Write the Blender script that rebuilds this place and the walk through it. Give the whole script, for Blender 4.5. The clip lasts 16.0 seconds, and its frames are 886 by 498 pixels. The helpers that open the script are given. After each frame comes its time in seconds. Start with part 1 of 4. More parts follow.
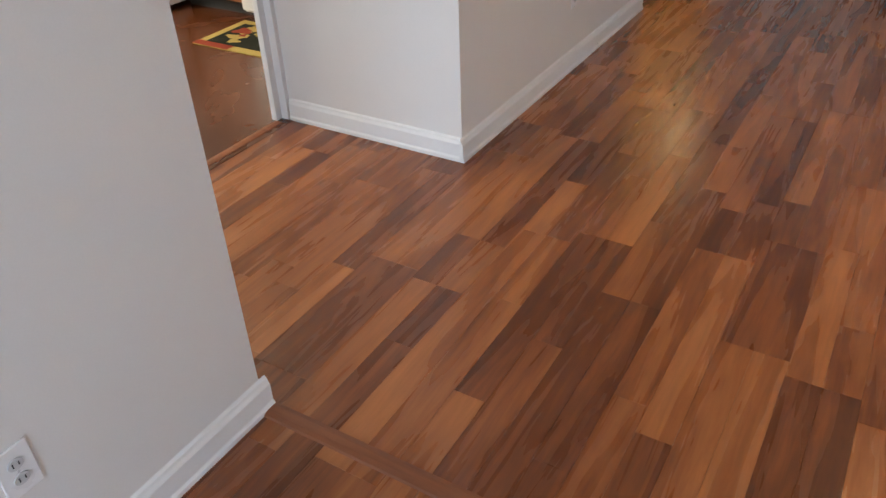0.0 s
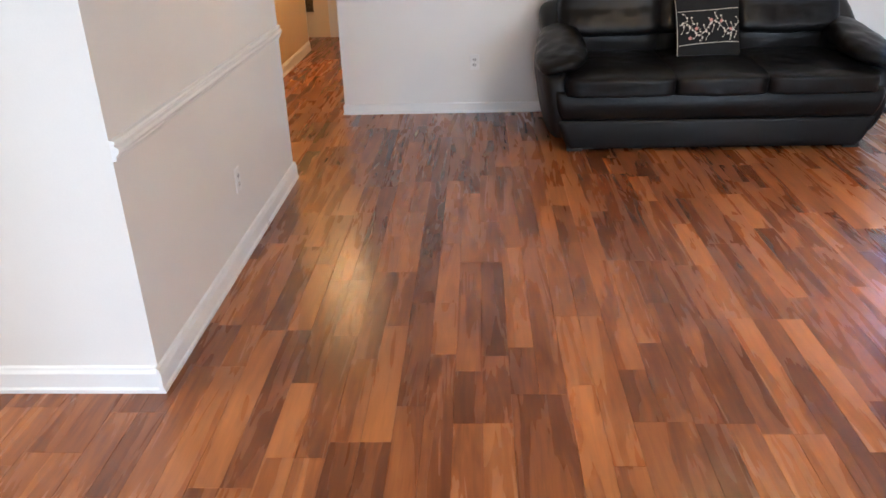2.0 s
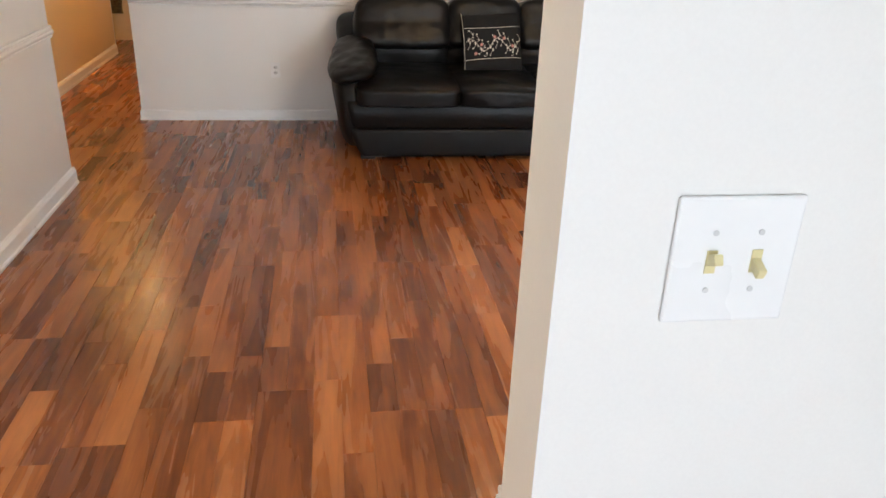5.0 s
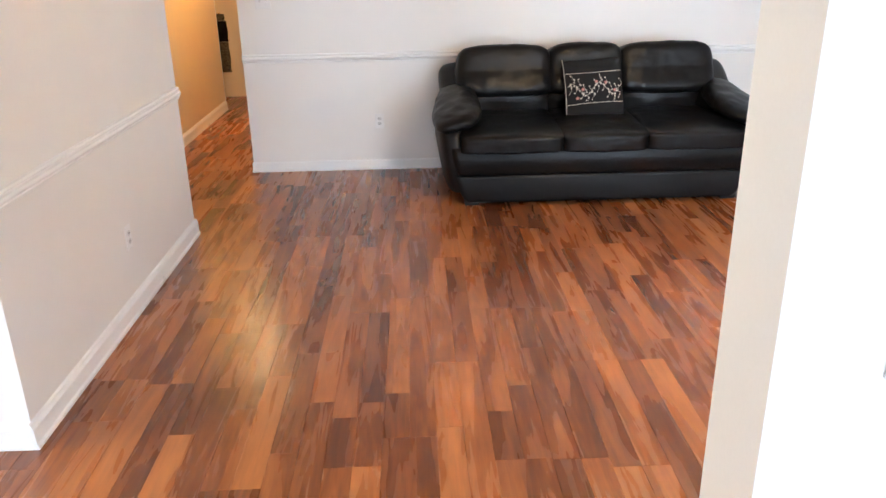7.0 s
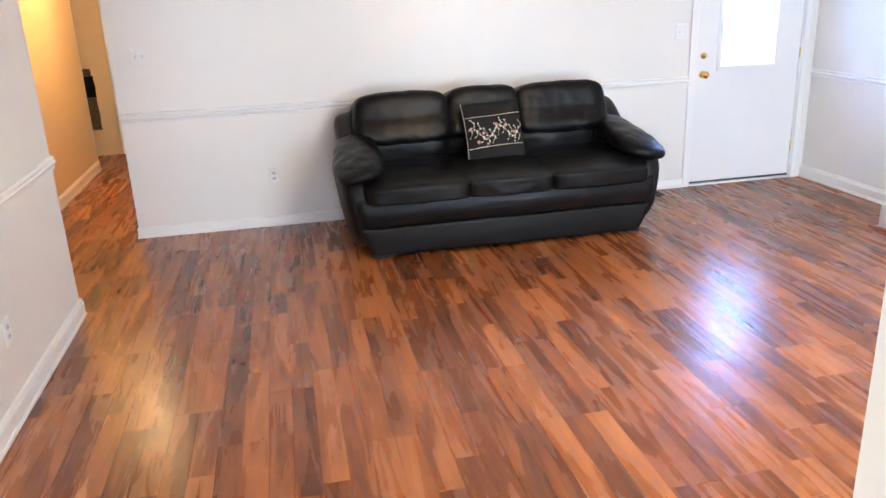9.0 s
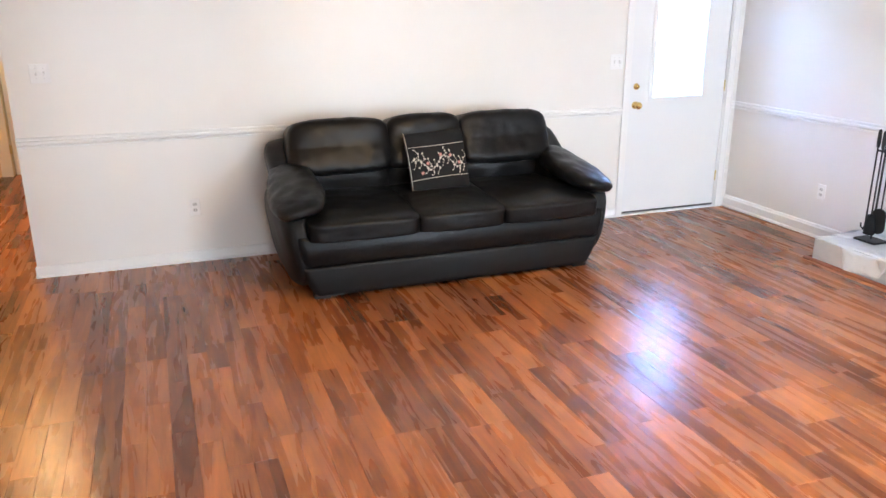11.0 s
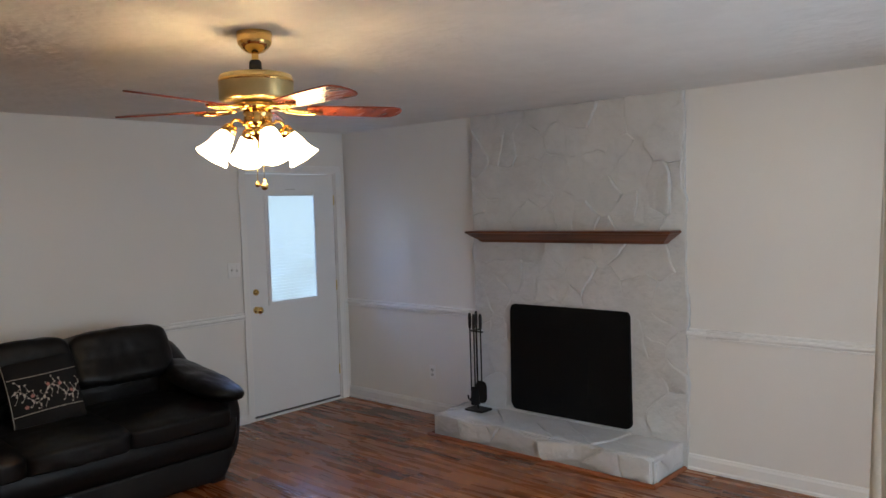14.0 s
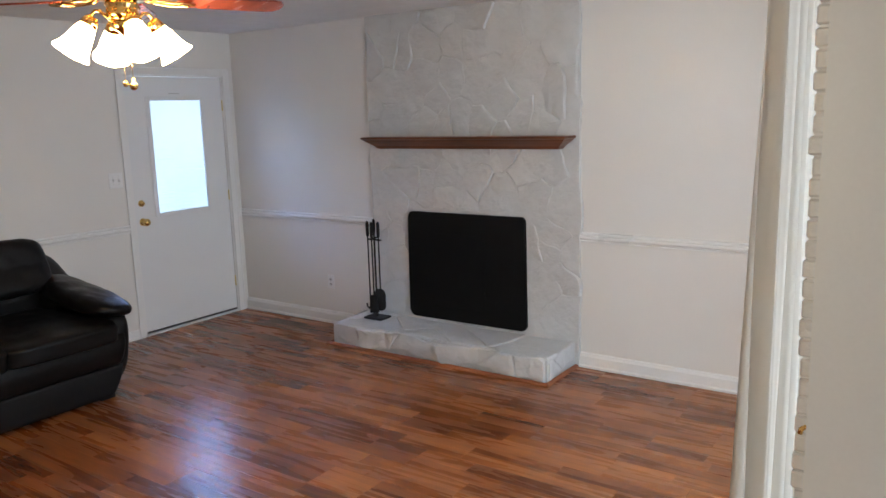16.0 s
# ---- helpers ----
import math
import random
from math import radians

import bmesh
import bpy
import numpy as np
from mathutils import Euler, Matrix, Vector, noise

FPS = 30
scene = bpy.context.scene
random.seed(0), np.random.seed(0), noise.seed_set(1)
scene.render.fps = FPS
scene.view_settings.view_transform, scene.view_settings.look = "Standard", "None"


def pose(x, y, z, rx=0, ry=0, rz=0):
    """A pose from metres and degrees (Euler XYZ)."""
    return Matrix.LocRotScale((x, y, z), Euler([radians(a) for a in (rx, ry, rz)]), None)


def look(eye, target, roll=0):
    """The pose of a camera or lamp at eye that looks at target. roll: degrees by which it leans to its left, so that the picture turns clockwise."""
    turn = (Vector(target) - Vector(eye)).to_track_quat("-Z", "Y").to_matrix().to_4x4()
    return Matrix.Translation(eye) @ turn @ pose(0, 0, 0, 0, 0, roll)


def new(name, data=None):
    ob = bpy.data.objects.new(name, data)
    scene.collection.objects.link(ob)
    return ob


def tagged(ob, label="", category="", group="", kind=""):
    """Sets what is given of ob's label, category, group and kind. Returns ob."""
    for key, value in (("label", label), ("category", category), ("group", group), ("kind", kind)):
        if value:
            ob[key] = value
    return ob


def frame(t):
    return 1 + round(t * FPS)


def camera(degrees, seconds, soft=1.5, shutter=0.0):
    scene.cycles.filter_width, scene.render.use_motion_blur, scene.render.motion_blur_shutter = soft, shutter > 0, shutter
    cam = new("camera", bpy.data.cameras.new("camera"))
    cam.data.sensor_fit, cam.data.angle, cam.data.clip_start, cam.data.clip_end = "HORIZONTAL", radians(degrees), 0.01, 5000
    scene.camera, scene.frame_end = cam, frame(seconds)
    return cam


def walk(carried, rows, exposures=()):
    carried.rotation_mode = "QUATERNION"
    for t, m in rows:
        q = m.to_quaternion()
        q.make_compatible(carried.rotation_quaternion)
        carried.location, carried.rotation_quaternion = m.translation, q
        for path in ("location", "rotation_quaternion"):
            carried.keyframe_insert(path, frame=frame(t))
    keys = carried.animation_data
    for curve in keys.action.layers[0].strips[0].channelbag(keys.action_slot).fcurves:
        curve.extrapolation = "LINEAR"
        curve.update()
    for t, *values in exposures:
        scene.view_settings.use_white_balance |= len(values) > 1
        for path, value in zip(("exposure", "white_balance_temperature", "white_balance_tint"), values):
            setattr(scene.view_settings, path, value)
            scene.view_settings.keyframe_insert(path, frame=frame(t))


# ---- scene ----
cam = camera(59.6, 16.0)
PATH = [
    (0, (0.279, 0.178, 1.547), (-0.6, 1.57, 0.412), -2.5),
    (0.5, (0.174, 0.297, 1.53), (-0.47, 1.877, 0.485), -2.5),
    (1, (0.067, 0.439, 1.516), (-0.292, 2.071, 0.417), -1.5),
    (1.5, (-0.062, 0.422, 1.617), (-0.269, 2.235, 0.799), -6.0),
    (2, (-0.055, 0.442, 1.585), (-0.15, 2.253, 0.741), -1.8),
    (2.5, (-0.08, 0.356, 1.621), (0.151, 2.148, 0.764), -1.4),
    (3, (-0.107, 0.246, 1.629), (0.466, 1.99, 0.834), 1.8),
    (3.2, (-0.087, 0.238, 1.65), (0.414, 2.002, 0.852), 1.3),
    (5.3, (0.342, 0.31, 1.601), (0.574, 2.12, 0.783), 2.9),
    (5.5, (0.311, 0.311, 1.605), (0.506, 2.138, 0.816), 3.0),
    (6, (0.182, 0.291, 1.625), (0.349, 2.162, 0.939), 0.4),
    (6.5, (0.178, 0.293, 1.623), (0.299, 2.163, 0.924), -0.9),
    (7, (0.198, 0.302, 1.624), (0.26, 2.168, 0.906), -1.0),
    (7.5, (0.188, 0.305, 1.628), (0.222, 2.179, 0.93), -1.5),
    (8, (0.146, 0.32, 1.621), (0.14, 2.198, 0.933), 0.3),
    (8.2, (0.124, 0.324, 1.636), (0.217, 2.23, 1.037), 0.0),
    (10.3, (-0.22, 0.928, 1.679), (0.308, 2.724, 0.974), -1.4),
    (10.5, (-0.272, 0.91, 1.681), (0.327, 2.688, 0.989), -0.2),
    (11, (-0.259, 0.969, 1.707), (0.398, 2.758, 1.103), -0.1),
    (11.5, (-0.232, 0.93, 1.735), (0.586, 2.704, 1.306), 0.7),
    (12, (-0.244, 0.912, 1.74), (0.687, 2.654, 1.426), -1.4),
    (12.5, (-0.252, 0.9, 1.755), (0.761, 2.615, 1.569), -1.1),
    (13, (-0.262, 0.878, 1.755), (0.858, 2.531, 1.634), -1.5),
    (13.5, (-0.279, 0.903, 1.755), (1.037, 2.406, 1.663), -1.6),
    (14, (-0.315, 0.932, 1.746), (1.168, 2.269, 1.633), -1.7),
    (14.5, (-0.285, 0.938, 1.737), (1.294, 2.149, 1.53), -1.4),
    (15, (-0.279, 0.955, 1.715), (1.332, 2.095, 1.385), -1.6),
    (15.5, (-0.239, 0.949, 1.717), (1.371, 2.065, 1.314), -1.6),
    (16, (-0.227, 0.941, 1.721), (1.384, 2.073, 1.369), -1.7),
]
EXPOSURES = [(0, 0.32, 5700, 10), (0.5, 0.35, 5600, 10), (1, 0.48, 5650, 10), (1.5, 0.75, 5600, 10), (2, 0.98, 5600, 10), (2.5, 1.3, 5550, 10), (3.2, 1.48, 5500, 10), (5.3, 0.7, 6250, 10), (5.5, 0.65, 6250, 10), (6, 0.82, 6000, 10), (6.5, 1.18, 5850, 10), (7, 1.3, 5700, 10), (8.2, 1.35, 5550, 10), (10.3, 1.5, 5750, 10), (11.5, 1.4, 5850, 10), (12, 0.97, 5800, 10), (12.5, 0.5, 5850, 10), (13, 0.2, 6000, 10), (13.5, -0.12, 6050, 10), (14, -0.58, 6050, 10), (14.5, -0.75, 6050, 10), (15, -0.85, 6000, 10), (15.5, -0.3, 5950, 10), (16, -0.05, 5950, 10)]
walk(cam, [(t, look(eye, target, roll)) for t, eye, target, roll in PATH], EXPOSURES)

# light levels
FOYER_W, PATIO_W, KITCHEN_W, DINING_W = 38, 44, 95, 36
SHADE_GLOW, HALL_GLOW, OUT_GLOW = 50.0, 54.0, 0.9
BLADE_TURN, SHADE_TURN = -23, -17


# ---- world, sun and large lights ----
world = bpy.data.worlds.new("world")
scene.world = world
world.use_nodes = True
wn = world.node_tree
sky = wn.nodes.new("ShaderNodeTexSky")
sky.sky_type, sky.sun_disc = "NISHITA", False
sky.sun_elevation, sky.sun_rotation = radians(42), radians(200)
wn.nodes["Background"].inputs[1].default_value = 0.12
wn.links.new(sky.outputs[0], wn.nodes["Background"].inputs[0])

sun = new("sun", bpy.data.lights.new("sun", "SUN"))
sun.data.energy, sun.data.angle, sun.data.color = 1.0, radians(12), (1, 0.95, 0.88)
sun.matrix_world = look((0, 0, 20), (4, 8, 0))


def area_light(name, eye, target, width, height, watts, colour):
    lamp = new(name, bpy.data.lights.new(name, "AREA"))
    lamp.data.shape, lamp.data.size, lamp.data.size_y = "RECTANGLE", width, height
    lamp.data.energy, lamp.data.color = watts, colour
    lamp.matrix_world = look(eye, target)
    return lamp


area_light("foyer_daylight", (0.52, -2.48, 1.25), (0.2, 0, 1.25), 0.9, 2.0, FOYER_W, (0.84, 0.93, 1.0))
area_light("patio_daylight", (2.33, 0.25, 1.35), (2.45, 2.9, 1.3), 1.9, 1.6, PATIO_W, (0.84, 0.93, 1.0))
# unseen warm kitchen light, added to brighten the wall end; no window there
area_light("kitchen_warm_light", (-4.88, 2.2, 1.5), (0, 1.2, 1.3), 1.2, 1.2, KITCHEN_W, (1.0, 0.86, 0.60))
area_light("dining_daylight", (-1.64, -2.55, 1.3), (-1.64, 2, 1.2), 0.85, 1.7, DINING_W, (0.86, 0.94, 1.0))


# ---- materials ----
def material(name, rough=0.5, metal=0.0, colour=(0.8, 0.8, 0.8), spec=0.5):
    m = bpy.data.materials.new(name)
    m.use_nodes = True
    b = m.node_tree.nodes["Principled BSDF"]
    b.inputs["Base Color"].default_value = (*colour, 1)
    b.inputs["Roughness"].default_value = rough
    b.inputs["Metallic"].default_value = metal
    b.inputs["Specular IOR Level"].default_value = spec
    return m, m.node_tree, b


def node(tree, kind, **values):
    n = tree.nodes.new(kind)
    for k, v in values.items():
        n.inputs[k.replace("_", " ")].default_value = v
    return n


def place(tree, scale=(1, 1, 1)):
    g = tree.nodes.new("ShaderNodeNewGeometry")
    mp = tree.nodes.new("ShaderNodeMapping")
    mp.inputs["Scale"].default_value = scale
    tree.links.new(g.outputs["Position"], mp.inputs["Vector"])
    return mp.outputs[0]


def ramp(tree, fac, stops):
    r = tree.nodes.new("ShaderNodeValToRGB")
    e = r.color_ramp.elements
    while len(e) < len(stops):
        e.new(0.5)
    for k, (at, c) in enumerate(stops):
        e[k].position, e[k].color = at, (*c, 1)
    tree.links.new(fac, r.inputs[0])
    return r.outputs[0]


def mottled(name, dark, light, rough=0.5, scale=3.0, fine=60.0, bump=0.1, metal=0.0, depth=0.002, rough_var=0.08, spec=0.5, stretch=(1, 1, 1), coat=0.0):
    """A surface with a large and a fine variation, and relief."""
    m, t, b = material(name, rough, metal, light, spec)
    big = node(t, "ShaderNodeTexNoise", Scale=scale, Detail=4.0)
    small = node(t, "ShaderNodeTexNoise", Scale=fine, Detail=6.0)
    at = place(t, stretch)
    t.links.new(at, big.inputs["Vector"]), t.links.new(at, small.inputs["Vector"])
    mix = node(t, "ShaderNodeMath")
    mix.operation = "MULTIPLY_ADD"
    mix.inputs[1].default_value = 0.35
    t.links.new(small.outputs[0], mix.inputs[0])
    half = node(t, "ShaderNodeMath")
    half.operation = "MULTIPLY"
    half.inputs[1].default_value = 0.65
    t.links.new(big.outputs[0], half.inputs[0])
    t.links.new(half.outputs[0], mix.inputs[2])
    t.links.new(ramp(t, mix.outputs[0], [(0.3, dark), (0.7, light)]), b.inputs["Base Color"])
    rr = node(t, "ShaderNodeMapRange")
    rr.inputs["To Min"].default_value, rr.inputs["To Max"].default_value = rough - rough_var, rough + rough_var
    t.links.new(big.outputs[0], rr.inputs[0])
    t.links.new(rr.outputs[0], b.inputs["Roughness"])
    bp = node(t, "ShaderNodeBump", Strength=bump, Distance=depth)
    t.links.new(small.outputs[0], bp.inputs["Height"])
    t.links.new(bp.outputs[0], b.inputs["Normal"])
    b.inputs["Coat Weight"].default_value = coat
    return m


def wood(name, stops, rough, source, streak=(21, 1.7, 21), mix=(0.72, 0.34, 0.22), fine_scale=2.8, spec=0.5, relief=0.03):
    """Streaky wood along y; source gives each piece its own tone: OBJECT, ISLAND or NONE."""
    m, t, b = material(name, rough, spec=spec)
    g = t.nodes.new("ShaderNodeNewGeometry")
    if source == "OBJECT":
        rnd = t.nodes.new("ShaderNodeObjectInfo").outputs["Random"]
    else:
        rnd = g.outputs["Random Per Island"]
    off = node(t, "ShaderNodeVectorMath")
    off.operation = "SCALE"
    off.inputs[0].default_value = (17.0, 31.0, 5.0)
    t.links.new(rnd, off.inputs["Scale"])
    add = node(t, "ShaderNodeVectorMath")
    t.links.new(g.outputs["Position"], add.inputs[0]), t.links.new(off.outputs[0], add.inputs[1])
    mp = t.nodes.new("ShaderNodeMapping")
    mp.inputs["Scale"].default_value = streak
    t.links.new(add.outputs[0], mp.inputs[0])
    broad = node(t, "ShaderNodeTexNoise", Scale=1.0, Detail=3.0, Roughness=0.55, Distortion=0.6)
    fine = node(t, "ShaderNodeTexNoise", Scale=fine_scale, Detail=4.0, Roughness=0.6, Distortion=0.8)
    t.links.new(mp.outputs[0], broad.inputs["Vector"]), t.links.new(mp.outputs[0], fine.inputs["Vector"])
    a = node(t, "ShaderNodeMath")
    a.operation = "MULTIPLY"
    a.inputs[1].default_value = mix[0]
    t.links.new(broad.outputs[0], a.inputs[0])
    c = node(t, "ShaderNodeMath")
    c.operation = "MULTIPLY_ADD"
    c.inputs[1].default_value = mix[1]
    t.links.new(fine.outputs[0], c.inputs[0]), t.links.new(a.outputs[0], c.inputs[2])
    d = node(t, "ShaderNodeMath")
    d.operation = "MULTIPLY_ADD"
    d.inputs[1].default_value = mix[2]
    t.links.new(rnd, d.inputs[0]), t.links.new(c.outputs[0], d.inputs[2])
    t.links.new(ramp(t, d.outputs[0], stops), b.inputs["Base Color"])
    if relief:
        bp = node(t, "ShaderNodeBump", Strength=relief, Distance=0.0005)
        t.links.new(fine.outputs[0], bp.inputs["Height"])
        t.links.new(bp.outputs[0], b.inputs["Normal"])
    rr = node(t, "ShaderNodeMapRange")
    rr.inputs["To Min"].default_value, rr.inputs["To Max"].default_value = rough - 0.03, rough + 0.06
    t.links.new(broad.outputs[0], rr.inputs[0])
    t.links.new(rr.outputs[0], b.inputs["Roughness"])
    return m


def glow(name, colour, strength):
    m, t, b = material(name, 0.4, 0, (0.9, 0.9, 0.88))
    b.inputs["Emission Color"].default_value = (*colour, 1)
    b.inputs["Emission Strength"].default_value = strength
    return m


PLANK = [(0.26, (0.102, 0.0300, 0.0095)), (0.36, (0.158, 0.0465, 0.0136)), (0.46, (0.275, 0.088, 0.0240)), (0.62, (0.45, 0.170, 0.050))]
GRAIN = dict(streak=(14, 1.2, 14), mix=(0.47, 0.20, 0.21), fine_scale=4.0, spec=0.6, relief=0)
M_PLANK = wood("laminate_plank", PLANK, 0.26, "OBJECT", **GRAIN)
M_PLANK_REST = wood("laminate_rest", PLANK, 0.26, "ISLAND", **GRAIN)
M_THRESH = wood("threshold_wood", [(0.45, (0.15, 0.046, 0.017)), (0.8, (0.30, 0.105, 0.038))], 0.35, "ISLAND", (1.2, 14, 14))
M_TRIMWOOD = wood("quarter_round_wood", [(0.45, (0.20, 0.06, 0.02)), (0.8, (0.34, 0.115, 0.04))], 0.35, "ISLAND", (14, 1.2, 14))
M_MANTEL = wood("mantel_wood", [(0.45, (0.065, 0.018, 0.007)), (0.85, (0.22, 0.066, 0.020))], 0.32, "ISLAND")
M_BLADE = wood("blade_wood", [(0.45, (0.16, 0.030, 0.014)), (0.8, (0.27, 0.055, 0.024))], 0.25, "ISLAND")
M_CABINET = wood("cabinet_wood", [(0.45, (0.20, 0.065, 0.02)), (0.8, (0.36, 0.14, 0.045))], 0.35, "ISLAND", (14, 14, 1.2))
M_KFLOOR = wood("kitchen_floor", [(0.45, (0.055, 0.016, 0.005)), (0.8, (0.10, 0.030, 0.009))], 0.25, "ISLAND", (3, 2, 3))
M_WALL = mottled("wall_paint", (0.75, 0.735, 0.71), (0.80, 0.785, 0.76), 0.34, 1.3, 220.0, 0.10, depth=0.0006, spec=0.45)
M_HALL = mottled("hall_paint", (0.74, 0.61, 0.39), (0.79, 0.66, 0.44), 0.45, 1.3, 220.0, 0.10, depth=0.0006, spec=0.4)
M_TRIM = mottled("trim_paint", (0.79, 0.79, 0.785), (0.83, 0.83, 0.825), 0.30, 2.0, 90.0, 0.05, depth=0.0006)
M_CEIL = mottled("ceiling_texture", (0.76, 0.75, 0.73), (0.82, 0.81, 0.79), 0.8, 5.0, 15.0, 0.75, depth=0.012, spec=0.2)
M_DOOR = mottled("door_paint", (0.77, 0.78, 0.79), (0.81, 0.82, 0.83), 0.32, 1.5, 120.0, 0.05, depth=0.0005)
M_STONE = mottled("painted_stone", (0.56, 0.565, 0.565), (0.64, 0.645, 0.645), 0.48, 4.0, 13.0, 0.8, depth=0.022)
M_GROUT = mottled("painted_mortar", (0.50, 0.505, 0.505), (0.60, 0.605, 0.605), 0.55, 6.0, 40.0, 0.7, depth=0.008)
M_LEATHER = mottled("black_leather", (0.004, 0.004, 0.0043), (0.008, 0.008, 0.0085), 0.35, 5.0, 420.0, 0.25, depth=0.0015, rough_var=0.05, spec=0.19)
M_LEATHER_LOW = mottled("black_leather_panel", (0.006, 0.0063, 0.007), (0.010, 0.0105, 0.0115), 0.46, 5.0, 420.0, 0.2, depth=0.0015, spec=0.20)
M_CLOTH = mottled("black_cloth", (0.010, 0.010, 0.011), (0.018, 0.018, 0.019), 0.9, 8.0, 700.0, 0.4, depth=0.001, spec=0.2)
M_THREAD = mottled("cream_thread", (0.55, 0.50, 0.40), (0.72, 0.68, 0.58), 0.8, 30.0, 900.0, 0.4)
M_PINK = mottled("pink_thread", (0.45, 0.18, 0.15), (0.62, 0.30, 0.25), 0.8, 40.0, 900.0, 0.4)
M_BRASS = mottled("polished_brass", (0.78, 0.52, 0.17), (0.86, 0.62, 0.24), 0.16, 12.0, 200.0, 0.03, 1.0, rough_var=0.05)
M_BRASS_SOFT = mottled("satin_brass", (0.62, 0.50, 0.24), (0.72, 0.60, 0.32), 0.34, 12.0, 200.0, 0.05, 1.0, rough_var=0.06)
M_BLACK = mottled("black_metal", (0.006, 0.006, 0.006), (0.012, 0.012, 0.012), 0.55, 9.0, 200.0, 0.15)
M_SCREEN = mottled("black_firescreen", (0.004, 0.004, 0.004), (0.008, 0.008, 0.008), 0.75, 4.0, 500.0, 0.2, spec=0.12)
M_PLATE = mottled("white_plastic", (0.80, 0.80, 0.80), (0.83, 0.83, 0.83), 0.28, 6.0, 60.0, 0.02)
M_IVORY = mottled("ivory_plastic", (0.66, 0.58, 0.30), (0.72, 0.64, 0.36), 0.35, 6.0, 60.0, 0.02)
M_SLOT = mottled("socket_grey", (0.56, 0.56, 0.56), (0.62, 0.62, 0.62), 0.4, 20.0, 80.0, 0.02)
M_DARKSLOT = mottled("slot_dark", (0.03, 0.03, 0.03), (0.05, 0.05, 0.05), 0.6, 20.0, 80.0, 0.02)
M_CURTAIN = mottled("cream_curtain", (0.74, 0.71, 0.66), (0.82, 0.80, 0.76), 0.85, 3.0, 350.0, 0.3, depth=0.001, spec=0.15)
ct = M_CURTAIN.node_tree
thin, both = ct.nodes.new("ShaderNodeBsdfTranslucent"), ct.nodes.new("ShaderNodeMixShader")
thin.inputs[0].default_value, both.inputs[0].default_value = (0.84, 0.80, 0.73, 1), 0.55
ct.links.new(ct.nodes["Principled BSDF"].outputs[0], both.inputs[1]), ct.links.new(thin.outputs[0], both.inputs[2])
ct.links.new(both.outputs[0], ct.nodes["Material Output"].inputs[0])
M_BRICK = mottled("white_brick", (0.78, 0.79, 0.80), (0.85, 0.86, 0.87), 0.25, 9.0, 60.0, 0.6, depth=0.006)
M_ALU = mottled("aluminium", (0.55, 0.56, 0.57), (0.66, 0.67, 0.68), 0.3, 6.0, 150.0, 0.05, 1.0)
M_BLIND = mottled("blind_slat", (0.78, 0.79, 0.80), (0.83, 0.84, 0.85), 0.5, 8.0, 80.0, 0.02)
M_ENAMEL = mottled("white_enamel", (0.76, 0.76, 0.76), (0.80, 0.80, 0.80), 0.22, 5.0, 70.0, 0.02)
M_RUGY = mottled("rug_yellow", (0.35, 0.25, 0.07), (0.50, 0.38, 0.12), 0.95, 9.0, 300.0, 0.6, depth=0.004, spec=0.1)
M_RUGD = mottled("rug_dark", (0.012, 0.014, 0.010), (0.035, 0.035, 0.025), 0.95, 9.0, 300.0, 0.6, depth=0.004, spec=0.1)
M_RUGR = mottled("rug_red", (0.20, 0.035, 0.02), (0.30, 0.06, 0.03), 0.95, 9.0, 300.0, 0.6, depth=0.004, spec=0.1)
M_TOWEL = mottled("black_towel", (0.012, 0.011, 0.010), (0.03, 0.028, 0.025), 0.95, 12.0, 300.0, 0.5, depth=0.003, spec=0.1)
M_TOWEL2 = mottled("floral_towel", (0.02, 0.016, 0.012), (0.36, 0.29, 0.18), 0.95, 60.0, 300.0, 0.5, depth=0.003, spec=0.1)
M_GRASS = mottled("lawn", (0.04, 0.07, 0.02), (0.08, 0.12, 0.04), 0.9, 0.6, 30.0, 0.4)
M_SHADE = glow("lit_glass_shade", (1.0, 0.66, 0.30), SHADE_GLOW)
M_HALLGLOW = glow("lit_hall_glass", (1.0, 0.57, 0.22), HALL_GLOW)
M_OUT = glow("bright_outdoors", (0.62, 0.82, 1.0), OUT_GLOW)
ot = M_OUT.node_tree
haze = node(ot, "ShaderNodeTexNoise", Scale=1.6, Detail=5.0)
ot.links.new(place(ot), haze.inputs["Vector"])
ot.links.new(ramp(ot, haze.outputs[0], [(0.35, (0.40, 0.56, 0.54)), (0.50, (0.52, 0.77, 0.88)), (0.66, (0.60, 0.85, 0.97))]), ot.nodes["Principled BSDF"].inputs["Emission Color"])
# the backdrop's unseen upper sky glows brighter and bluer to cast the floor glare
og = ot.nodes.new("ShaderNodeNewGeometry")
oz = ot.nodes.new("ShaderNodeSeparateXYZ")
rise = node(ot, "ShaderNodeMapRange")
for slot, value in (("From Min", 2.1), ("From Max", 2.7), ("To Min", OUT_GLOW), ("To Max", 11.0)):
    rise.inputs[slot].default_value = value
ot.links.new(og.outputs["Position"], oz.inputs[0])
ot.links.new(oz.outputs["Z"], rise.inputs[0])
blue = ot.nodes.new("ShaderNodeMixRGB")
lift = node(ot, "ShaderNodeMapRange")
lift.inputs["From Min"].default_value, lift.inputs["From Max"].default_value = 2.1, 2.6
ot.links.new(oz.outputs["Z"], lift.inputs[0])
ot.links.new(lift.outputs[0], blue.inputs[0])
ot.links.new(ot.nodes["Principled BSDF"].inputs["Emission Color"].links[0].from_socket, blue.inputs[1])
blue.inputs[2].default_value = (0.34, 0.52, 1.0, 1)
